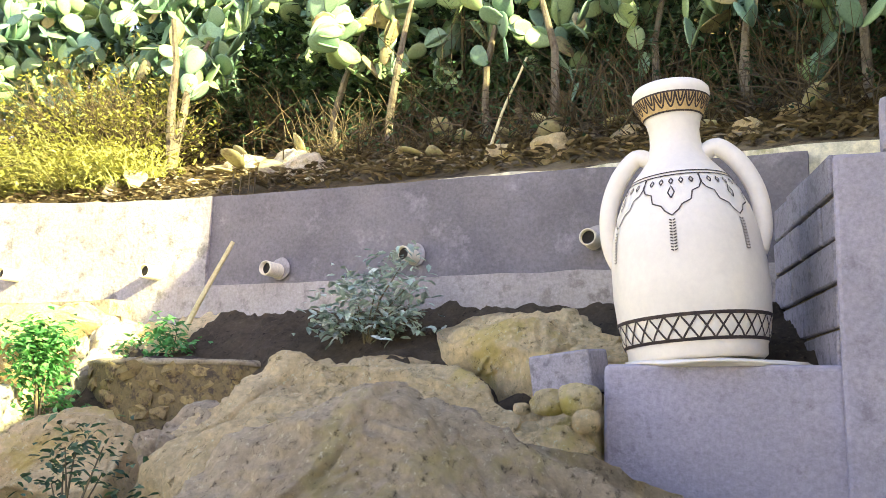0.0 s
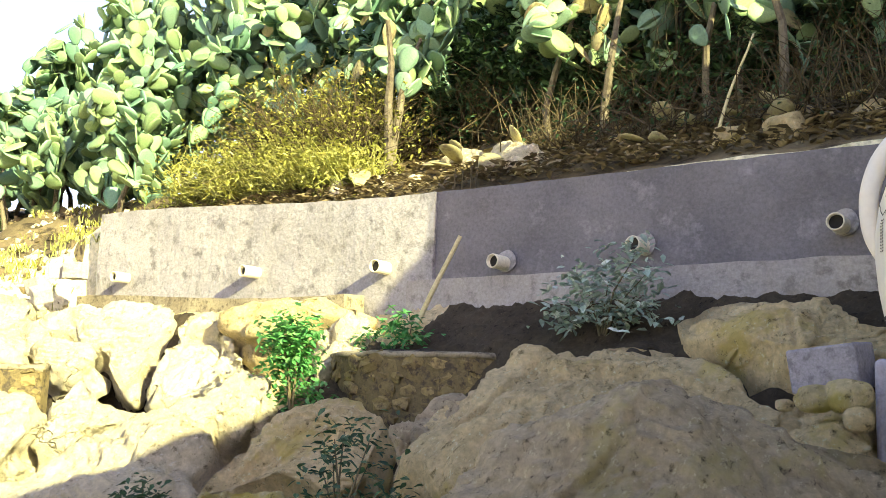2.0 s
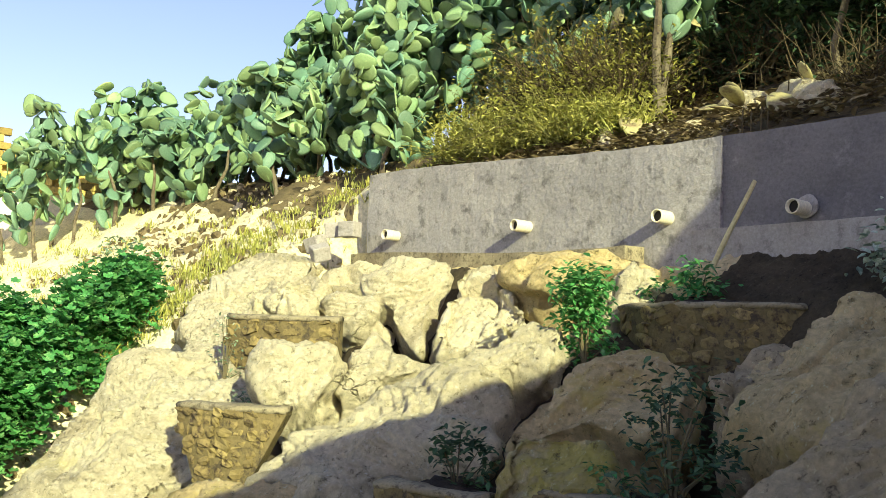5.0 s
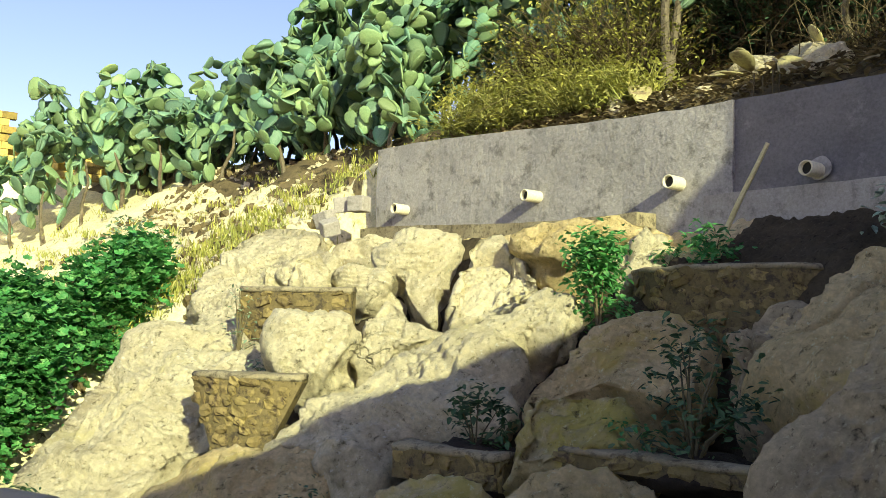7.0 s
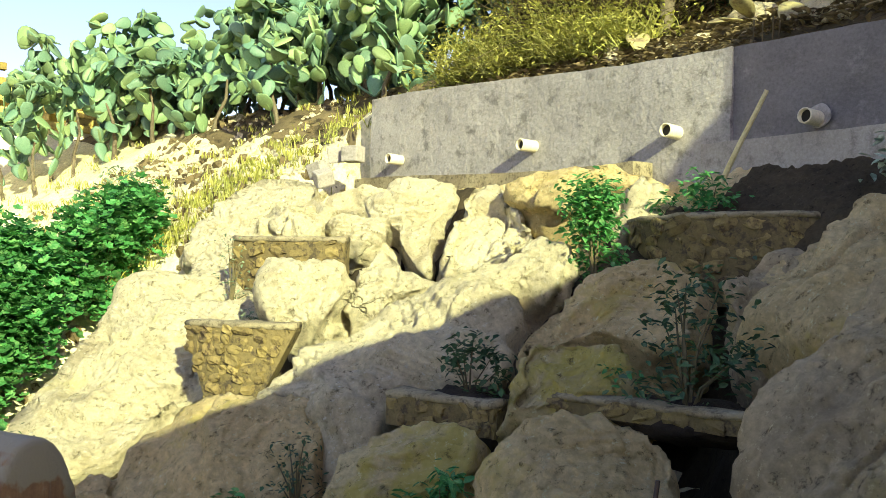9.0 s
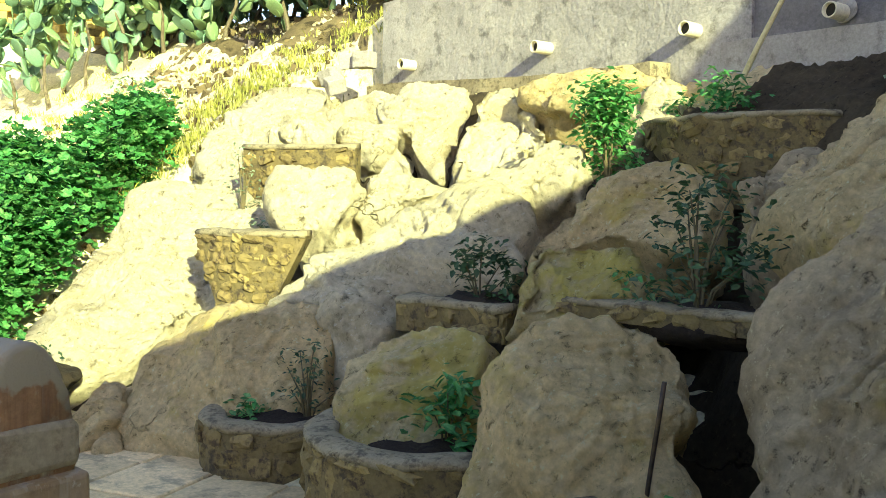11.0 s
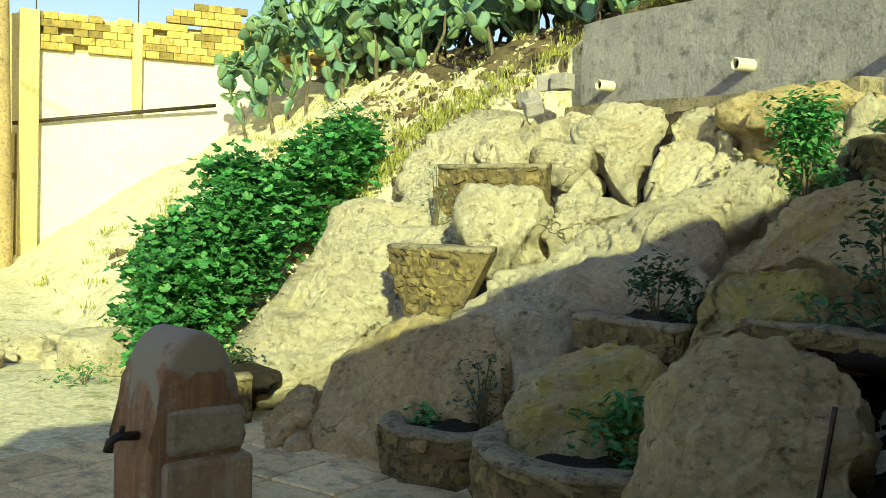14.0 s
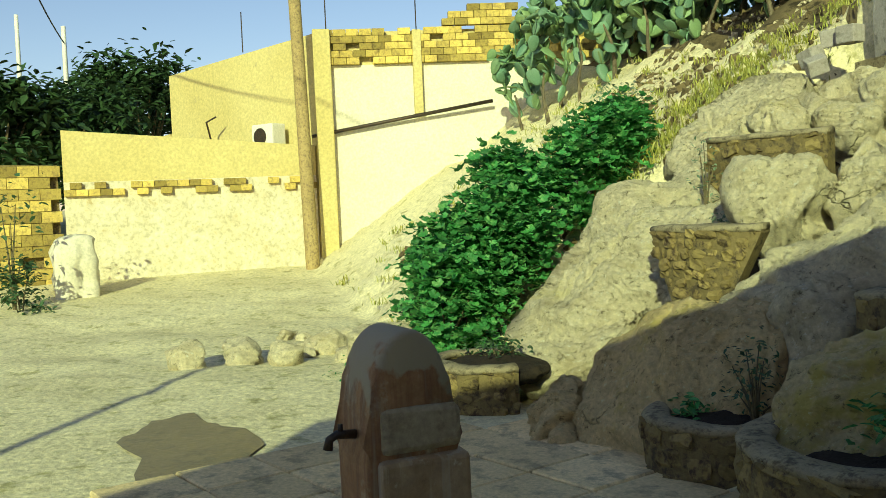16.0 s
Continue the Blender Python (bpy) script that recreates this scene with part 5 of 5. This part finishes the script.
rnd = random.Random(8)
loose_stones([(-4.9 + rnd.uniform(-0.4, 0.6), 6.45 + rnd.uniform(-0.15, 0.4), rnd.uniform(0.08, 0.17)) for _ in range(9)] + [(-3.3, 6.5, 0.2), (-3.55, 6.75, 0.28), (-4.1, 6.8, 0.2)], 1,
             "pale broken stone on the bank above the wall", ROCK_PALE, "stones on the bank")
loose_stones([(-3 + rnd.uniform(0, 3.5), 6.5 + rnd.uniform(-0.2, 0.6), rnd.uniform(0.06, 0.15)) for _ in range(16)], 2, "shaded grey stone on the bank", ROCK, "stones on the bank")
loose_stones([(-8.6, -0.05, 0.26), (-8.3, 0.35, 0.2), (-8.9, 0.75, 0.22), (-8.5, -0.55, 0.24), (-8.2, 0.9, 0.14)], 3, "pale boulder lying at the yard's edge", ROCK_PALE, "stones at the yard")
loose_stones([(-9.6 + rnd.uniform(-0.9, 0.9), 0.6 + rnd.uniform(-0.3, 0.9), rnd.uniform(0.05, 0.13)) for _ in range(16)], 4, "small pale stone on the slope's foot", ROCK_PALE, "stones at the yard")
loose_stones([(-7.9, 1.15, 0.34), (-8.3, 1.45, 0.3)], 5, "rounded white-lit stone beside the bushes", ROCK_PALE, "stones at the yard")


def build_clods():
    """Broken earth, small stones and dead stalks strewn over the open slope."""
    rnd = random.Random(37)
    for material, count, lo, hi, label in ((ROCK_PALE, 2600, 0.015, 0.06, "small pale stones strewn over the open slope"), (BANK, 2200, 0.015, 0.07, "dark clods and dead stalks on the open slope")):
        pile = Pile()
        base = [Vector(c) for c in ((-1, -1, -1), (1, -1, -1), (1, 1, -1), (-1, 1, -1), (-1, -1, 1), (1, -1, 1), (1, 1, 1), (-1, 1, 1))]
        quads = [(3, 2, 1, 0), (4, 5, 6, 7), (0, 1, 5, 4), (1, 2, 6, 5), (2, 3, 7, 6), (3, 0, 4, 7)]
        for _ in range(count):
            x = rnd.uniform(-13.5, -8.0)
            y = rnd.uniform(1.9, 7.6)
            if noise.noise(Vector((x * 0.9, y * 0.9, 2))) < rnd.uniform(-0.5, 0.35):
                continue
            s = lo + (hi - lo) * rnd.random() ** 2.5
            q = Euler((rnd.uniform(0, 6.3), rnd.uniform(0, 6.3), rnd.uniform(0, 6.3))).to_matrix()
            o = Vector((x, y, ground_z(x, y) + 0.1 * nz((x, y, 0), 0.9)))
            pile.add([o + q @ Vector((c.x * s * rnd.uniform(0.5, 1.2), c.y * s * rnd.uniform(0.5, 1.2), c.z * s * rnd.uniform(0.4, 0.9))) for c in base], quads)
        tagged(new("rubble", pile.mesh("rubble", material)), label, "rubble", kind="stuff")


build_clods()


def build_litter():
    """Brown leaf litter, dead pads and clods on the shaded bank."""
    rnd = random.Random(31)
    pile = Pile()
    v0, f0 = leaf_verts("oval")
    for _ in range(9000):
        x, y = rnd.uniform(-7.8, 1.2), 6.05 + abs(rnd.gauss(0, 0.8))
        q = Euler((rnd.uniform(-0.5, 0.5), rnd.uniform(-0.5, 0.5), rnd.uniform(0, 6.3))).to_matrix()
        s = rnd.uniform(0.03, 0.11)
        o = Vector((x, y, ground_z(x, y) + 0.06 + rnd.uniform(-0.03, 0.06)))
        pile.add([o + q @ (v * s) for v in v0], f0)
    tagged(new("leaf_litter", pile.mesh("leaf_litter", LITTER)), "brown leaf litter under the cactus", "litter", kind="stuff")
    for _ in range(26):
        x, y = rnd.uniform(-5.2, 0.8), rnd.uniform(6.2, 7.0)
        s = rnd.uniform(0.2, 0.3)
        ob = new("dead_pad", PADS[4])
        ob.matrix_basis = Matrix.LocRotScale((x, y, ground_z(x, y) + 0.1), Euler((rnd.uniform(0.6, 1.9), rnd.uniform(-0.6, 0.6), rnd.uniform(0, 6.3))), (s, s, s))
        tagged(ob, "dried brown cactus pad lying on the bank", "cactus pad", "dead pads on the bank")


build_litter()


def build_tufts():
    """Dry grass and weeds scattered over the open slope."""
    rnd = random.Random(11)
    for material, count, seed, label in ((GRASS, 1100, 1, "dry yellow grass tufts on the open slope"), (LEAF_YELLOW, 1300, 2, "pale green weeds on the open slope")):
        pile = Pile()
        for _ in range(count):
            x = rnd.uniform(-15, -7.9)
            y = 1.5 + 0.2 * (x + 9) + abs(rnd.gauss(0, 1)) * 2.2 + (1.2 if rnd.random() < 0.7 else 0)
            if (y < 3.4 and x < -9 and rnd.random() < 0.85) or y > 8 or (x > -8.6 and y < 4.2) or (x < -10 and rnd.random() < 0.75):
                continue
            z = ground_z(x, y) + 0.02
            for k in range(rnd.randrange(9, 18)):
                a, h = rnd.uniform(0, 6.3), rnd.uniform(0.03, 0.12)
                o = Vector((x + rnd.gauss(0, 0.07), y + rnd.gauss(0, 0.07), z))
                lean = Vector((math.cos(a), math.sin(a), 0)) * h * rnd.uniform(0.2, 0.8)
                side = Vector((-math.sin(a), math.cos(a), 0)) * 0.008
                pile.add([o - side, o + side, o + lean * 0.5 + Vector((0, 0, h * 0.7)) + side, o + lean + Vector((0, 0, h))], [(0, 1, 2), (0, 2, 3)])
        ob = new("grass", pile.mesh("grass", material))
        tagged(ob, label, "grass", kind="stuff")


build_tufts()


# ---- small fixtures round the wall ----
def straight(name, a, b, r0, r1, material, label, category, sides=8, bend=0.0, n=8):
    pts = []
    for i in range(n + 1):
        u = i / n
        p = Vector(a).lerp(Vector(b), u)
        p += Vector((bend * math.sin(u * 7 + 1), 0, bend * math.sin(u * 5)))
        pts.append(tuple(p))
    v, f = tube(pts, [r0 + (r1 - r0) * i / n for i in range(n + 1)], sides)
    return tagged(new(name, mesh_from(name, v, f, material, True)), label, category)


straight("cane", (-3.6, 5.42, 2.05), (-3.28, 5.6, 2.87), 0.021, 0.015, CANE, "pale dry cane leaning towards the retaining wall", "cane", 8, 0.004)
straight("iron_rod", (-1.94, 2.5, 0.1), (-1.84, 2.52, 0.93), 0.008, 0.008, IRON, "thin dark iron rod standing by the rock", "rod", 8, 0.002)
for k, (rx_, rh) in enumerate(((-3.62, 0.2), (-3.55, 0.17), (-3.47, 0.2), (-3.42, 0.16))):
    straight("rebar", (rx_, WALL_Y + 0.14, 3.2), (rx_ + 0.01, WALL_Y + 0.14, 3.28 + rh), 0.006, 0.006, TWIG, "short rusty rebar end above the wall joint", "rebar", 6)
straight("cane_stalk", (-1.72, 6.3, 3.4), (-1.5, 6.6, 4.35), 0.014, 0.008, CANE, "thin pale dead stalk on the bank", "stalk", 6, 0.01)
for k, (bx, by, bz, s, rz) in enumerate(((-7.72, 5.45, 2.83, 0.16, 20), (-7.95, 5.42, 2.84, 0.16, 50), (-8.02, 5.25, 2.68, 0.16, 10), (-7.86, 5.2, 2.58, 0.15, 70))):
    ob = solid("cement_block", box(-s * 0.6, s * 0.6, -s * 0.5, s * 0.5, -s * 0.5, s * 0.5, 0.012, 2), PLINTH, "sunlit loose cement block at the wall's end", "block", "loose blocks", m=pose(bx, by, bz, 8 * k, -6 * k, rz))
for k, (bx, by, bz, s) in enumerate(((-0.58, 4.36, 1.78, 0.075), (-0.44, 4.38, 1.79, 0.08), (-0.70, 4.36, 1.75, 0.05), (-0.4, 4.34, 1.7, 0.05))):
    solid("stone", rock_shape((s, s * 0.8, s * 0.75), 700 + k, 4, 3.0, 0.3, 6), ROCK_MOSS if k < 2 else ROCK, "mossy yellow stone packed beside the plastered plinth", "stone", "stones by the plinth", m=pose(bx, by, bz, 0, 0, 30 * k), smooth=True)
solid("cement_block", box(-0.16, 0.16, -0.1, 0.1, -0.1, 0.1, 0.012, 2), BLOCK, "loose grey cement block beside the plinth", "block", m=pose(-0.58, 4.69, 1.92, 4, -6, -12))


# ---- the drinking fountain post ----
def build_fountain():
    t = thing("fountain_post", pose(-2.36, 0.73, FLOOR_Z - 0.02, 0, 0, 108), "rust-painted arched fountain post with a side tap, paint worn off", "fountain")
    w, d, h = 0.122, 0.104, 1.02
    bm = bmesh.new()
    prof = [(-w, 0.0), (-w - 0.006, 0.7)]
    for k in range(15):
        a = math.pi - math.pi * k / 14
        prof.append((math.cos(a) * w * 0.96, h - 0.28 + 0.28 * math.sin(a) ** 0.75))
    prof += [(w + 0.006, 0.7), (w, 0.0)]
    front = [bm.verts.new((x, -d, z)) for x, z in prof]
    back = [bm.verts.new((x, d, z)) for x, z in prof]
    bm.faces.new(front), bm.faces.new(list(reversed(back)))
    n = len(prof)
    for k in range(n):
        q = (k + 1) % n
        bm.faces.new((front[k], back[k], back[q], front[q]))
    edges = [e for e in bm.edges if abs(e.verts[0].co.y - e.verts[1].co.y) < 1e-6 and e.calc_length() < 0.8]
    bmesh.ops.bevel(bm, geom=edges, offset=0.02, segments=3, affect="EDGES", profile=0.6)
    part("body", bm, RUST_PAINT, t, smooth=True)
    bm = box(-w + 0.02, w + 0.025, -d - 0.03, d - 0.02, 0.0, 0.72, 0.014, 2)
    for v in bm.verts:
        if v.co.z > 0.6 and v.co.y < 0:
            v.co.z -= 0.02
        v.co += Vector((1, 1, 1)) * 0.006 * noise.noise(v.co * 9)
    part("shoulder", bm, STREAKED, t, "streaked brown lower block")
    bm = box(-w + 0.03, w + 0.012, -d - 0.012, d - 0.04, 0.71, 0.82, 0.02, 2)
    for v in bm.verts:
        v.co.z += 0.05 * noise.noise(v.co * 14) if v.co.z > 0.76 else 0
    part("cement_repair", bm, CEMENT_CAP, t, "grey cement repair patch")
    for sx, nm in ((-1, "tap"),):
        v, f = tube([(sx * (w + 0.0), -0.02, 0.76), (sx * (w + 0.05), -0.02, 0.765), (sx * (w + 0.07), -0.02, 0.755), (sx * (w + 0.075), -0.02, 0.73)], [0.012, 0.011, 0.011, 0.013], 10)
        tap = part(nm, mesh_from(nm, v, f, IRON, True), IRON, t, "small dark iron tap")
        v, f = tube([(sx * (w + 0.04), -0.02, 0.77), (sx * (w + 0.04), -0.02, 0.79)], [0.007, 0.007], 8)
        part("spindle", mesh_from("spindle", v, f, IRON, True), IRON, tap)


build_fountain()

# ---- buildings, walls and trees at the far side of the yard ----
def masonry(parent, origin, ang, length, rows, bl, bh, depth, material, seed, gaps=0.0, sill=None, limit=300):
    """Bricks in bond along a wall's face, each one a piece."""
    rnd = random.Random(seed)
    o = Matrix.Translation(origin) @ Matrix.Rotation(radians(ang), 4, "Z")
    shape = bm_mesh("brick", box(-bl / 2 + 0.004, bl / 2 - 0.004, -depth, 0.009, 0.004, bh - 0.004, 0.003, 1), material)
    made = 0
    for r in range(rows):
        x = bl / 2 + (bl / 2 if r % 2 else 0)
        while x < length and made < limit:
            if rnd.random() > gaps and (sill is None or sill(x, r)):
                ob = new("brick", shape)
                ob.parent = parent
                ob.matrix_basis = o @ Matrix.Translation((x, rnd.uniform(-0.005, 0.0), r * bh))
                made += 1
            x += bl


def wall_run(parent, name, a, b, thick, z0, z1, material):
    """A thick wall between two plan points; z1 may differ at its ends. Faces the yard on its right-hand side going from a to b."""
    a, b = Vector((*a, 0)), Vector((*b, 0))
    d = (b - a).normalized()
    o = Vector((-d.y, d.x, 0)) * thick
    za, zb = z1 if isinstance(z1, tuple) else (z1, z1)
    bm = bmesh.new()
    low = [bm.verts.new((p.x, p.y, z0)) for p in (a, b, b + o, a + o)]
    top = [bm.verts.new((p.x, p.y, z)) for p, z in ((a, za), (b, zb), (b + o, zb), (a + o, za))]
    bm.faces.new(low), bm.faces.new(top)
    for k in range(4):
        q = (k + 1) % 4
        bm.faces.new((low[k], low[q], top[q], top[k]))
    return part(name, bm, material, parent)


def far_house():
    h = thing("far_house", pose(0, 0, 0), "flat-roofed ochre house with unfinished brick parapet across the yard", "house")
    wall_run(h, "front_wall", (-17.6, 1.05), (-17.0, 8.5), 0.3, -0.5, 4.15, RENDER_W)
    wall_run(h, "side_wall", (-21.2, -2.1), (-17.6, 1.05), 0.3, -0.5, (4.55, 4.78), RENDER_Y)
    wall_run(h, "rear_wall", (-24.5, -4.6), (-21.25, -2.15), 0.3, -0.5, (3.0, 3.3), RENDER_Y)
    part("roof", box(-24.0, -17.9, 1.4, 8.4, 3.85, 4.0), RENDER_Y, h)
    part("parapet_core", box(-0.12, 0.0, 0.0, 7.4, 0.0, 0.62), RENDER_Y, h, m=pose(-17.66, 1.1, 4.15, 0, 0, -4.6))
    ang = math.degrees(math.atan2(7.45, 0.6))
    masonry(h, (-17.58, 1.08, 4.15), ang, 7.0, 5, 0.24, 0.13, 0.1, BRICK_Y, 3, 0.05)
    masonry(h, (-17.42, 3.1, 4.81), ang, 1.6, 3, 0.24, 0.13, 0.14, BRICK_Y, 4, 0.05, lambda x, r: x > 0.2 + 0.2 * r)
    part("corner_post", box(-0.16, 0.16, -0.16, 0.16, -0.5, 4.8, 0.02), RENDER_Y, h, m=pose(-17.55, 1.1, 0))
    part("mid_post", box(-0.08, 0.06, -0.08, 0.08, 3.2, 4.75, 0.01), RENDER_Y, h, m=pose(-17.35, 2.85, 0))
    v, f = tube([(-17.5, 0.85, 2.85), (-17.35, 2.4, 3.1), (-17.1, 4.2, 3.38)], [0.035, 0.035, 0.035], 8)
    part("conduit", mesh_from("conduit", v, f, IRON, True), IRON, h, "dark pipe along the front wall")
    for x, y in ((-19.2, -0.4), (-17.5, 1.2), (-17.3, 2.85)):
        v, f = tube([(x, y, 4.7), (x, y, 5.5)], [0.012, 0.012], 5)
        part("rebar", mesh_from("rebar", v, f, IRON), IRON, h, "bare rebar above the parapet")
    ac = part("air_conditioner", box(-0.18, 0.18, -0.28, 0.28, -0.24, 0.24, 0.03), WHITE, h, "white outdoor cooling unit", m=pose(-18.2, 0.05, 2.92, 0, 0, -45))
    v, f = tube([(0.182, -0.05, 0), (0.195, -0.05, 0)], [0.17, 0.16], 20)
    part("fan_grille", mesh_from("fan_grille", v, f, IRON), IRON, ac)
    v, f = tube([(-19.7, -1.15, 3.0), (-19.4, -1.2, 3.35), (-19.35, -1.0, 3.45)], [0.02, 0.02, 0.02], 6)
    part("bracket", mesh_from("bracket", v, f, IRON), IRON, h)


far_house()


def yard_wall():
    w = tagged(new("yard_wall"), "low yard wall of ochre brick over pale rubble", "wall", kind="structure")
    a, b = (-17.0, -3.45), (-17.7, 0.9)
    wall_run(w, "wall_core", a, b, 0.25, -0.3, 2.15, RUBBLE_W)
    wall_run(w, "upper_wall", a, b, 0.25, 2.15, (3.05, 2.7), RENDER_Y)
    ang = math.degrees(math.atan2(b[1] - a[1], b[0] - a[0]))
    masonry(w, (a[0], a[1], 2.18), ang, 4.4, 4, 0.34, 0.19, 0.1, BRICK_Y, 9, 0.97, lambda x, r: 2.18 + 0.19 * (r + 1) < 3.08 - 0.08 * x)
    masonry(w, (a[0], a[1], 1.9), ang, 4.4, 2, 0.2, 0.12, 0.1, BRICK_Y, 10, 0.4)
    side = tagged(new("side_wall"), "ochre brick wall at the edge of the yard", "wall", kind="structure")
    wall_run(side, "wall_core", (-15.6, -7.5), (-17.05, -3.55), 0.25, -0.3, (2.55, 2.45), RUBBLE)
    ang = math.degrees(math.atan2(3.95, -1.45))
    masonry(side, (-15.56, -7.5, 0.1), ang, 4.2, 12, 0.34, 0.195, 0.1, BRICK_Y, 12, 0.02)
    rub = solid("broken_wall", rock_shape((0.25, 0.32, 0.75), 77, 4, 5.0, 1.0, 8), RENDER_W, "crumbling pale rubble wall end in the yard", "wall", m=pose(-15.05, -2.9, 0.5, 0, 0, 20), smooth=True)


yard_wall()

straight("utility_pole", (-17.0, 0.76, -0.2), (-17.0, 0.6, 7.5), 0.13, 0.1, WOOD, "weathered round wooden utility pole", "pole", 14)
# unseen post, added only to lay a thin shadow line across the yard
straight("utility_pole", (0.6, -3.4, -0.2), (0.6, -3.4, 4.0), 0.05, 0.04, WOOD, "unseen post added to cast a thin shadow line on the yard", "pole", 12)
straight("street_lamp", (-30.0, -6.2, 0), (-30.0, -6.2, 7.4), 0.1, 0.07, WHITE, "distant pale lamp post above the trees", "pole", 8)
straight("street_lamp", (-34.0, -8.6, 0), (-34.0, -8.6, 8.6), 0.1, 0.07, WHITE, "distant pale pole with a cross arm", "pole", 8)
pts = [(-30 + 25 * u, -6.2 + 3.7 * u, 6.9 - 3.0 * u * (1 - u) + 0.3 * u + 1.2 * u) for u in (i / 20 for i in range(21))]
v, f = tube(pts, 0.02, 5)
tagged(new("overhead_cable", mesh_from("overhead_cable", v, f, IRON)), "sagging black overhead cable", "cable")


def tree(place, height, spread, leaves, seed, label):
    rnd = random.Random(seed)
    t = thing("tree", pose(*place), label, "tree", "trees beyond the yard")
    pile = Pile()
    tips = []
    pile.add(*tube([(0, 0, -0.3), (0.05, 0, height * 0.25), (0, 0.05, height * 0.5)], [0.2, 0.16, 0.1], 8))
    for k in range(26):
        a, r, z = rnd.uniform(0, 6.3), rnd.uniform(0.2, 1) ** 0.6 * spread, height * rnd.uniform(0.35, 1.0)
        k2 = 1 - 0.5 * max(0, z / height - 0.6) / 0.4
        tip = Vector((math.cos(a) * r * k2, math.sin(a) * r * k2, z))
        tips.append(tip)
        pile.add(*tube([(0, 0, height * 0.3), tuple(tip * 0.5 + Vector((0, 0, height * 0.2))), tuple(tip)], [0.07, 0.04, 0.015], 5))
    part("trunk", pile.mesh("trunk", STEM), STEM, t)
    spots = [c + Vector((rnd.gauss(0, 1), rnd.gauss(0, 1), rnd.gauss(0, 0.8))) * spread * 0.2 for c in tips for _ in range(leaves // 26)]
    tagged(part("crown", foliage(rnd, spots, 0.3, "oval").mesh("crown", LEAF_FAR), LEAF_FAR, t), kind="stuff")


for k, (tx, ty, th, ts) in enumerate(((-22.5, -6.2, 4.6, 1.7), (-23.5, -8.8, 4.9, 1.9), (-27, -5.2, 5.4, 1.8), (-31, -4.2, 6.4, 2.2), (-30, -9.5, 5.4, 2.2), (-26, -11.5, 5.2, 2.2), (-36, -6, 6.6, 2.5))):
    tree((tx, ty, 0), th, ts, 3600, 400 + k, "dense dark green tree beyond the yard walls")
shrub((-13.9, -3.4, 0.1), (0.4, 0.4, 0.8), 420, 0.1, LEAF_DULL, 90, "tall green weeds against the brick wall")
shrub((-14.1, -3.55, 0.1), (0.15, 0.2, 1.9), 120, 0.12, LEAF_DULL, 91, "tall leafy stalk against the brick wall", stems=5)
shrub((-10.5, 4.3, 2.3), (0.4, 0.4, 0.5), 160, 0.07, LEAF_PALE, 92, "sparse pale weeds on the open slope")

# wet patch spilled from the tap
bm = bmesh.new()
bmesh.ops.create_circle(bm, cap_ends=True, radius=1.0, segments=40)
for v in bm.verts:
    r = 1 + 0.45 * noise.noise(v.co * 1.7) + 0.15 * noise.noise(v.co * 5)
    v.co = Vector((v.co.x * 0.85 * r, v.co.y * 0.32 * r, 0))
WET = mat("wet_earth", (0.17, 0.13, 0.06), (0.13, 0.1, 0.05), (0.1, 0.08, 0.04), big=3, fine=9, rough=0.35, bump=0.3, grain=30)
solid("wet_patch", bm, WET, "dark wet patch on the earth near the fountain", "puddle", kind="structure", m=pose(-5.35, -0.15, FLOOR_Z + 0.012, 0, 0, 12))


# ---- paving of the terrace ----
def paving():
    f = tagged(new("terrace_floor"), "worn square stone pavers of the shaded terrace", "floor", kind="structure")
    s = 0.42
    shape = bm_mesh("paver", box(-s / 2 + 0.005, s / 2 - 0.005, -s / 2 + 0.005, s / 2 - 0.005, -0.05, 0.0, 0.008, 1), PAVER)
    rnd = random.Random(21)
    turn = Matrix.Rotation(radians(28), 4, "Z")
    for i in range(-9, 10):
        for j in range(-9, 10):
            p = turn @ Vector((i * s, j * s, 0)) + Vector((-3.2, 0.9, 0))
            if not (-5.7 < p.x < -1.2 and -0.6 < p.y < 2.35) or p.x < -4.9 - 0.35 * p.y:
                continue
            ob = new("paver", shape)
            ob.parent = f
            ob.matrix_basis = Matrix.Translation((p.x, p.y, FLOOR_Z + 0.03 + rnd.uniform(-0.004, 0.004))) @ turn


paving()
